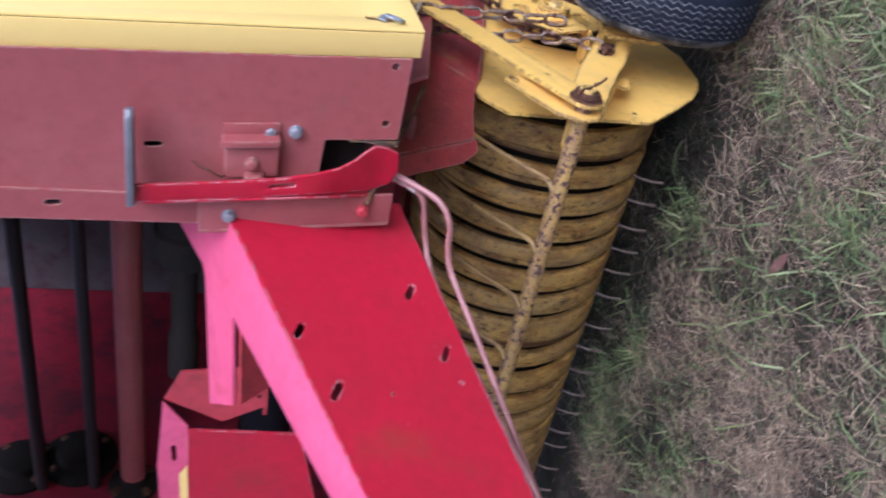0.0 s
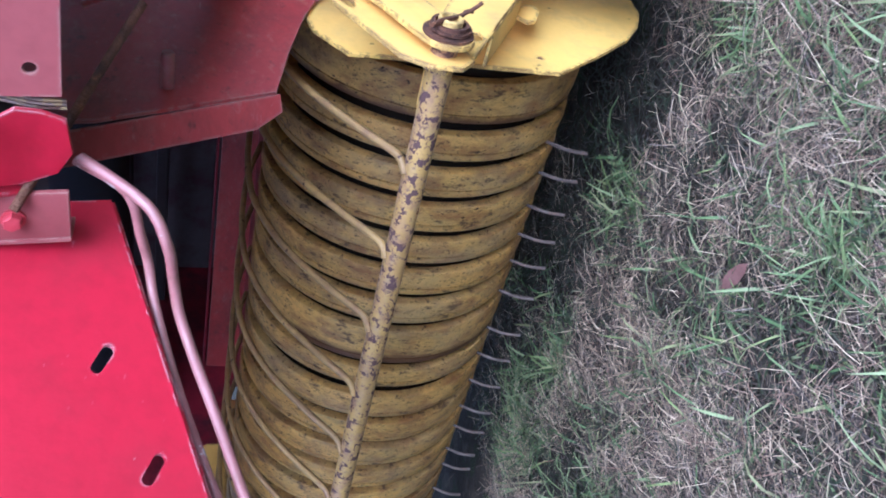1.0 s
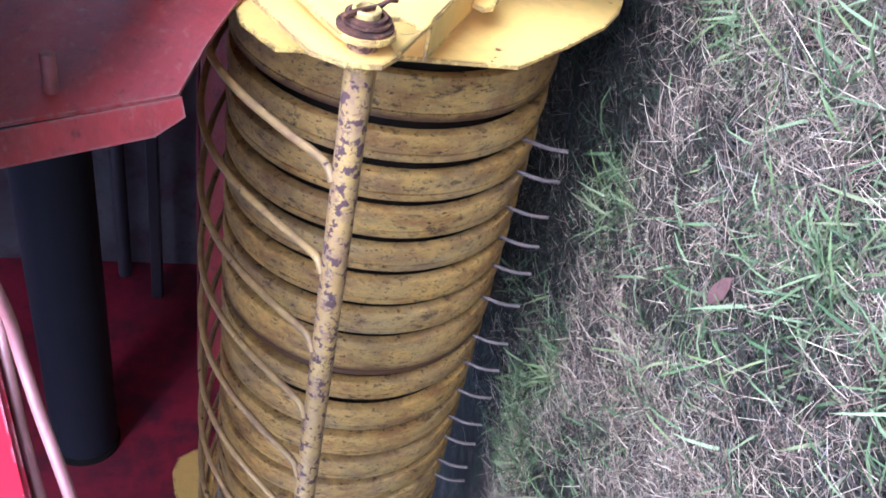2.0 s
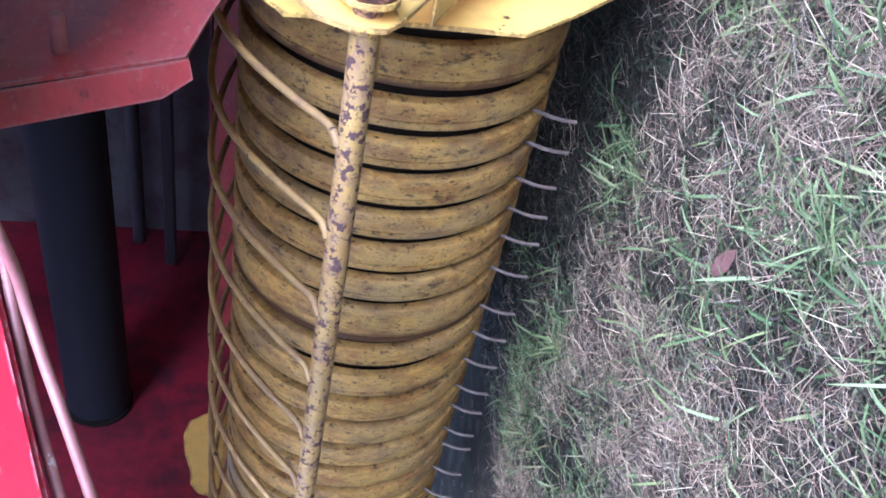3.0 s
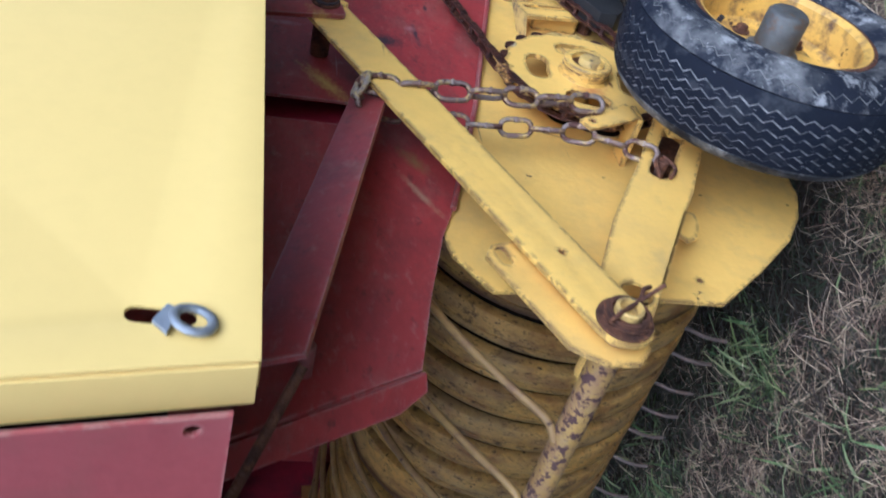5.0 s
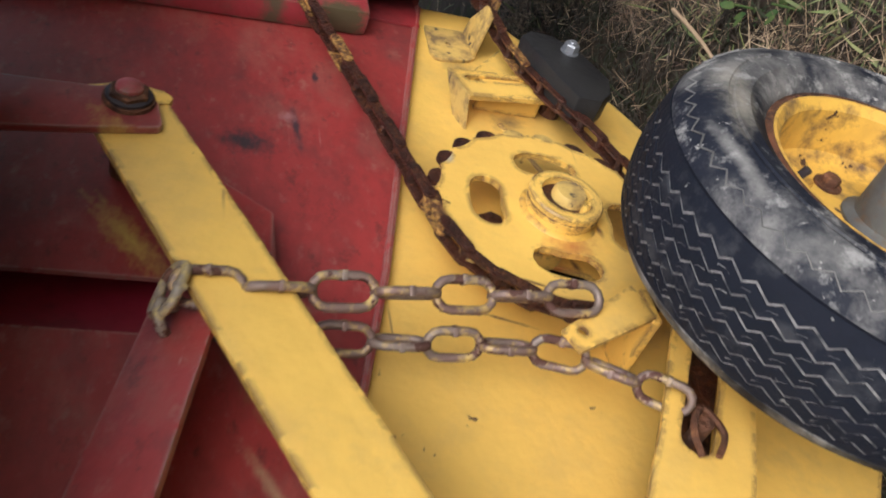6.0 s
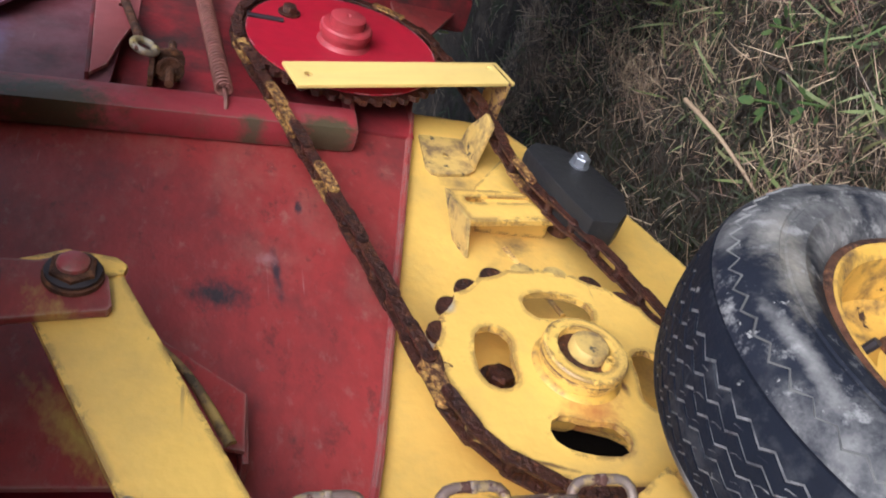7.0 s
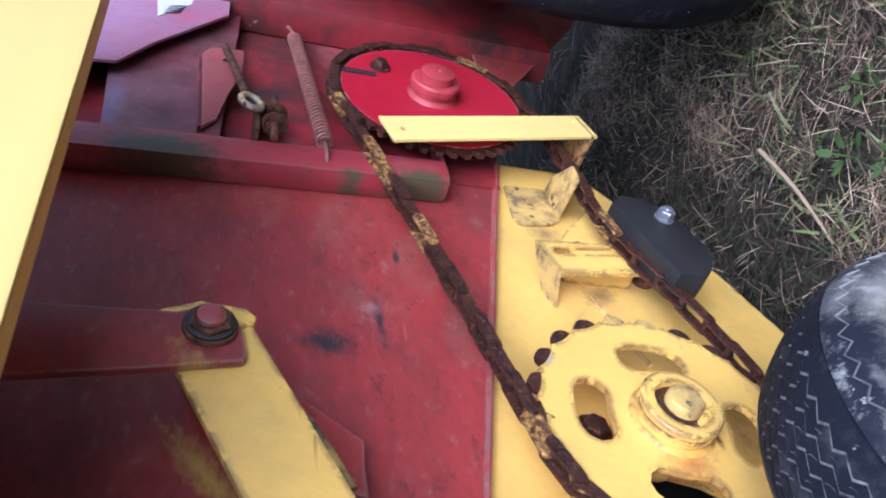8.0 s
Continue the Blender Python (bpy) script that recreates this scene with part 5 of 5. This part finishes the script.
def build_roller_chain():
    c = thing("roller_chain", (CX, 1.82, 0.42), "oily rusty double-pitch roller chain round both sprockets", "chain")
    A, B = Vector(YS), Vector(RS)
    d = (B - A).normalized()
    n = Vector((-d.y, d.x))
    path = []
    t0 = math.atan2(n.y, n.x)
    span = (B - A).length
    for k in range(60):
        q = A + n * PR + d * span * k / 60
        path.append(q - n * 0.004 * math.sin(math.pi * k / 60))
    for k in range(60):
        a = t0 - math.pi * k / 60
        path.append(B + PR * Vector((math.cos(a), math.sin(a))))
    for k in range(60):
        f = k / 60
        q = B - n * PR - d * span * f
        path.append(q + n * 0.022 * math.exp(-((f - 0.52) / 0.2) ** 2))
    for k in range(60):
        a = t0 - math.pi - math.pi * k / 60
        path.append(A + PR * Vector((math.cos(a), math.sin(a))))
    path.append(path[0])
    cum = [0.0]
    for a, b in zip(path, path[1:]):
        cum.append(cum[-1] + (b - a).length)
    total = cum[-1]
    count = 2 * round(total / PITCH / 2)
    step = total / count

    def at(s):
        s %= total
        i = max(k for k in range(len(cum) - 1) if cum[k] <= s)
        return path[i].lerp(path[i + 1], (s - cum[i]) / max(1e-9, cum[i + 1] - cum[i]))

    def link(inner):
        b = bmesh.new()
        h = step / 2
        o = slot2((-h, 0), (h, 0), 0.0052)
        o = [(x, y * (0.72 if abs(x) < h * 0.75 else 1.0)) for x, y in o]
        offs = (0.0036, 0.0056) if inner else (0.0058, 0.0078)
        for s in (1, -1):
            join(b, plate(o, 0.0022 * s, Matrix.Translation((0, 0, offs[0] * s))))
        for x in (-h, h):
            if inner:
                tube([(x, 0, -0.0036), (x, 0, 0.0036)], 0.0042, 10, bm=b)
            else:
                tube([(x, 0, -0.0090), (x, 0, 0.0090)], 0.0027, 8, bm=b)
        return b
    protos = {}
    for i in range(count):
        a, b = at(i * step), at((i + 1) * step)
        mid, ang = (a + b) / 2, math.atan2(b.y - a.y, b.x - a.x)
        m = about_x(CX, mid.x, mid.y) @ Matrix.Rotation(ang, 4, "Z")
        key = (i % 2, (i * 7) % 23 < (9 if 0.35 * span < i * step < 1.15 * span else 2))
        if key not in protos:
            protos[key] = part("link", link(i % 2 == 0), chain_yellow if key[1] else chain_rust, c, "", 40)
            protos[key].matrix_basis = scaled(m)
        else:
            again(protos[key], m, c)


build_roller_chain()


def build_tensioner():
    t = thing("chain_tensioner", (-0.58, 1.81, 0.28), "black plastic chain tensioner block with a zinc bolt", "tensioner")
    pts = [(1.874, 0.312), (1.860, 0.326), (1.79, 0.304), (1.757, 0.290), (1.757, 0.264), (1.775, 0.248), (1.802, 0.241), (1.85, 0.262), (1.872, 0.288)]
    part("block", plate(pts, 0.034, side(-0.604), bevel=0.004), black_plastic, t, "", 30)
    part("bolt", hexbolt(about_x(-0.570, 1.842, 0.276), 0.0085, 0.009, 0.004, 1.15), steel, t, "grey hexagon bolt")
    part("post", tube([(-0.637, 1.82, 0.28), (-0.602, 1.82, 0.28)], 0.012, 12), rust, t)
    s = thing("tensioner_bracket", (-0.62, 1.8, 0.35), "yellow slotted angle bracket on the end plate", "bracket")
    part("top", plate([(1.824, 0.402), (1.836, 0.285), (1.797, 0.290), (1.780, 0.389)], 0.003, side(-0.605), [slot2((1.811, 0.384), (1.822, 0.312), 0.0040)], 0.0006), yellow, s, "", 30)
    part("lip", plate([(0, 0), (0.10, 0), (0.10, 0.005), (0, 0.005)], 0.003, frame_at((-0.607, 1.7805, 0.389), (0, 0.17, -0.985), (1, 0, 0))), yellow, s, "", 30)
    part("end_web", plate([(-0.602, 1.824), (-0.602, 1.780), (-0.634, 1.766), (-0.634, 1.790)], 0.003, Matrix(((1, 0, 0, 0), (0, 1, 0, 0), (0, 0.29, 1, 0.402 - 1.824 * 0.29), (0, 0, 0, 1)))), yellow_muddy, s, "", 30)
    part("post", box((-0.634, 1.805, 0.30), (-0.605, 1.829, 0.37), 0.001), yellow, s, "", 30)
    part("rib", plate([(1.846, 0.372), (1.915, 0.318), (1.90, 0.285), (1.842, 0.30)], 0.016, frame_at((-0.634, 0, 0), (0, 1, 0), (0, 0, 1)), bevel=0.003), yellow, s, "", 30)
    part("crease", tube([(-0.634, 1.785, 0.345), (-0.634, 1.70, 0.312)], 0.0032, 6), yellow_greasy, s, "", 60)
    g = thing("chain_guard", (-0.57, 1.98, 0.42), "yellow painted strap guard across the drive sprocket", "guard")
    a, b = Vector((1.928, 0.546)), Vector((2.000, 0.312))
    part("strap", plate(bar2(a, b, 0.042, round_end=False), 0.004, side(-0.572), [circle2(1.932, 0.528, 0.004, 8), circle2(2.004, 0.330, 0.003, 8)], 0.001), yellow_clean, g, "", 30)
    part("bend", plate([(-0.568, 0.0), (-0.62, 0.004), (-0.62, 0.036), (-0.568, 0.040)], 0.004, frame_at((0, 1.978, 0.310), (1, 0, 0), (0, 0.96, 0.28)), bevel=0.0008), yellow_worn, g, "", 30)
    part("foot", plate([(1.954, 0.400), (1.896, 0.402), (1.888, 0.398), (1.886, 0.390), (1.893, 0.358), (1.902, 0.348), (1.956, 0.349)], 0.004, side(-0.634), [circle2(1.922, 0.376, 0.004, 8)], 0.001), yellow_muddy, g, "", 30)
    part("foot_wall", plate([(0, 0), (0.052, 0.0), (0.050, 0.052), (0.026, 0.052), (0.002, 0.02)], 0.004, frame_at((-0.632, 1.956, 0.349), (0, -1, -0.02), (0.95, 0.28, -0.1)), bevel=0.0012), yellow_muddy, g, "", 30)


build_tensioner()


# ---- hanging link chains ----
def link_mesh(L, W, r):
    h = L / 2 - W / 2
    pts = []
    for k in range(7):
        a = -math.pi / 2 + math.pi * k / 6
        pts.append((h + (W / 2 - r) * math.cos(a), (W / 2 - r) * math.sin(a), 0))
    for k in range(7):
        a = math.pi / 2 + math.pi * k / 6
        pts.append((-h + (W / 2 - r) * math.cos(a), (W / 2 - r) * math.sin(a), 0))
    b = tube(pts, r, 8, closed=True)
    box((-0.002, W / 2 - 2.1 * r, -r * 1.06), (0.002, W / 2 + 0.06 * r, r * 1.06), 0.0008, b)
    return b


def build_link_chain(pts, label, L=0.048, W=0.027, r=0.0033, twist=0.0, material=None):
    c = thing("link_chain", pts[0], label, "chain", "chains over the end plate")
    P = curve_pts(pts, 12)
    cum = [0.0]
    for a, b in zip(P, P[1:]):
        cum.append(cum[-1] + (b - a).length)
    step = L - 2 * r - 0.0004
    n = int(cum[-1] / step)
    proto = None

    def at(s):
        for i in range(len(P) - 1):
            if cum[i + 1] >= s:
                return P[i].lerp(P[i + 1], (s - cum[i]) / max(1e-9, cum[i + 1] - cum[i]))
        return P[-1]
    for i in range(n):
        a, b = at(i * step), at((i + 1) * step)
        u = (b - a).normalized()
        w = Vector((0.8, -0.58, 0.2))
        m = frame_at((a + b) / 2, u, w.cross(u)) @ Matrix.Rotation(radians((90 if i % 2 else 0) + twist + 8 * noise.noise((i * 1.7, twist, 0))), 4, "X")
        if proto is None:
            proto = part("link", link_mesh(L, W, r), material or link_steel, c, "", 60)
            proto.matrix_basis = scaled(m)
        else:
            again(proto, m, c)


build_link_chain([(-0.556, 1.448, 0.656), (-0.556, 1.452, 0.60), (-0.556, 1.460, 0.50), (-0.556, 1.466, 0.42), (-0.556, 1.471, 0.335)], "weathered steel link chain with yellow paint traces, pulled taut")
build_link_chain([(-0.59, 1.455, 0.64), (-0.592, 1.448, 0.58), (-0.588, 1.445, 0.50), (-0.583, 1.444, 0.43), (-0.578, 1.434, 0.39), (-0.570, 1.405, 0.345), (-0.566, 1.388, 0.320)], "weathered link chain hanging slack to the wheel arm", 0.044, 0.025, 0.0032, 20)
build_link_chain([(-0.553, 1.462, 0.652), (-0.560, 1.430, 0.662), (-0.585, 1.44, 0.65), (-0.59, 1.465, 0.635)], "short pale tail of link chain round the bar", 0.042, 0.025, 0.0032, 50, link_pale)


# ---- springs and small fittings on the rear frame ----
def build_fittings():
    s = thing("tension_spring", (-0.60, 2.07, 0.61), "rusty red coil tension spring", "spring")
    a, b = Vector((-0.592, 1.920, 0.602)), Vector((-0.606, 2.165, 0.627))
    d = (b - a).normalized()
    e1 = d.orthogonal().normalized()
    e2 = d.cross(e1)
    turns = 38
    coil = [a + (b - a) * (k / (turns * 10)) + 0.0072 * (math.cos(2 * math.pi * k / 10) * e1 + math.sin(2 * math.pi * k / 10) * e2) for k in range(turns * 10 + 1)]
    part("coil", tube(coil, 0.0017, 5), spring_rust, s, "", 60)
    part("hook", tube(curve_pts([a + d * 0.004, a - d * 0.012, a - d * 0.02 + Vector((-0.006, 0, 0)), a - d * 0.024 + Vector((-0.02, 0, 0))]), 0.002, 6), spring_rust, s)
    part("hook", tube(curve_pts([b - d * 0.004, b + d * 0.012, b + d * 0.02 + Vector((0.004, 0, 0.006)), b + d * 0.026]), 0.002, 6), spring_rust, s)
    k = thing("eye_bolt", (-0.61, 2.05, 0.70), "zinc eye bolt through a rusty angle lug", "bolt")
    part("lug", plate([(1.925, 0.717), (2.069, 0.726), (2.086, 0.718), (2.090, 0.684), (2.040, 0.684), (1.991, 0.696), (1.944, 0.704)], 0.004, side(-0.600), [circle2(2.062, 0.700, 0.0045, 10)], 0.001), red_faded, k, "", 30)
    part("lug_fold", plate([(1.925, -0.627), (2.069, -0.627), (2.069, -0.596), (1.925, -0.596)], 0.004, Matrix(((0, 1, 0, 0), (1, 0, 0, 0), (0.06, 0, 1, 0.717 - 1.925 * 0.06), (0, 0, 0, 1))), bevel=0.001), red_weathered, k, "", 30)
    part("shank", tube([(-0.592, 2.085, 0.704), (-0.582, 1.972, 0.679)], 0.0042, 10), rust, k)
    part("eye", lathe([(0.0105 + 0.0036 * math.cos(t), 0.0036 * math.sin(t)) for t in [2 * math.pi * j / 8 for j in range(8)]], frame_at((-0.580, 1.956, 0.674), (0, 1, 0.1), (0.3, -0.1, 1)), 24, closed=True), link_pale, k, "", 60)
    c = thing("spring_clamp", (-0.61, 1.97, 0.65), "rusty clamp with two nuts", "clamp")
    part("plate", box((-0.625, 1.925, 0.664), (-0.590, 1.985, 0.669), 0.001), rust, c)
    part("plate", box((-0.625, 1.976, 0.640), (-0.592, 1.981, 0.664), 0.001), rust, c)
    part("bolt", tube([(-0.594, 1.920, 0.650), (-0.594, 1.995, 0.650)], 0.004, 8), rust, c)
    part("nut", hexbolt(frame_at((-0.594, 1.962, 0.650), (1, 0, 0), (0, 0, -1)), 0.0085, 0.009), rust, c)
    part("nut", hexbolt(frame_at((-0.594, 1.944, 0.650), (1, 0, 0), (0, 0, -1)), 0.0085, 0.009), rust, c)
    h = thing("deflector_plate", (-0.6, 2.1, 0.78), "lilac red deflector plate with a white label", "plate")
    part("sheet", plate([(2.008, 0.803), (2.062, 0.772), (2.155, 0.704), (2.30, 0.704), (2.30, 0.845), (2.0, 0.845)], 0.004, side(-0.592), bevel=0.001), lilac, h, "", 30)
    part("end_flange", plate([(-0.588, 1.996), (-0.588, 2.30), (-0.628, 2.30), (-0.628, 1.96)], 0.004, Matrix(((1, 0, 0, 0), (0, 1, 0, 0), (0, 0, 1, 0.838), (0, 0, 0, 1)))), lilac, h)
    part("base_sheet", plate([(1.905, 0.803), (1.915, 0.70), (2.17, 0.69), (2.30, 0.69), (2.30, 0.84), (2.02, 0.812)], 0.004, side(-0.608), bevel=0.001), faded_sheet, h, "weathered sheet under the flap, lilac along its edge", 30)
    lb = part("label", plate([(2.118, 0.777), (2.163, 0.745), (2.235, 0.742), (2.20, 0.786)], 0.0006, side(-0.5878)), label_white, h, "white paper label with unreadable bars")
    for k in range(4):
        y, z = 2.128 + 0.006 * k, 0.772 - 0.0012 * k
        part("printed_bar", plate([(y, z), (y + 0.003, z - 0.002), (y + 0.010, z - 0.018), (y + 0.006, z - 0.016)], 0.0004, side(-0.5871)), label_black, lb)
    return


build_fittings()


# ---- loose bits on the ground ----
def build_loose():
    l = bmesh.new()
    outline = [(-0.035, 0.0), (-0.02, 0.008), (0.0, 0.010), (0.025, 0.007), (0.04, 0.0), (0.022, -0.006), (0.0, -0.009), (-0.02, -0.007)]
    plate(outline, 0.0008, frame_at((-0.810, 1.075, 0.024), (0.086, -0.038, 0.012), (0.038, 0.086, 0.05)), bm=l)
    ob = part("dead_leaf", l, leaf_mat, None, "curled dry reddish leaf lying in the grass", 40)
    tagged(ob, category="leaf")
    st = part("dry_stalk", tube(curve_pts([(-0.606, 2.085, 0.030), (-0.600, 1.99, 0.028), (-0.610, 1.90, 0.020)], 8), [0.0034 - 0.0001 * k for k in range(17)], 6), straw_mat, None, "thick dry stalk lying in the grass", 60)
    tagged(st, category="stalk")
    for (x, y), size in (((-0.525, 1.95), 0.62), ((-0.49, 1.89), 0.5), ((-0.455, 1.99), 0.55)):
        w = thing("weed", (x, y, 0.0), "small dark green broadleaf weed among straw", "weed", "weeds beside the wheel")
        for k in range(8):
            a = k * 2.4 + x * 40
            L = size * (0.022 + 0.014 * ((k * 37) % 10) / 10)
            u = Vector((math.cos(a), math.sin(a), 0.25 + 0.06 * k))
            o = Vector((x + 0.010 * math.cos(a), y + 0.010 * math.sin(a), 0.014 + 0.003 * k))
            part("leaf", plate([(0, 0), (L * 0.3, L * 0.24), (L * 0.75, L * 0.2), (L, 0), (L * 0.75, -L * 0.2), (L * 0.3, -L * 0.24)], 0.0006, frame_at(o, u, (-math.sin(a), math.cos(a), 0))), weed_mat, w)
        part("stem", tube([(x, y, -0.01), (x, y, 0.045)], 0.0016, 6), weed_mat, w)


build_loose()
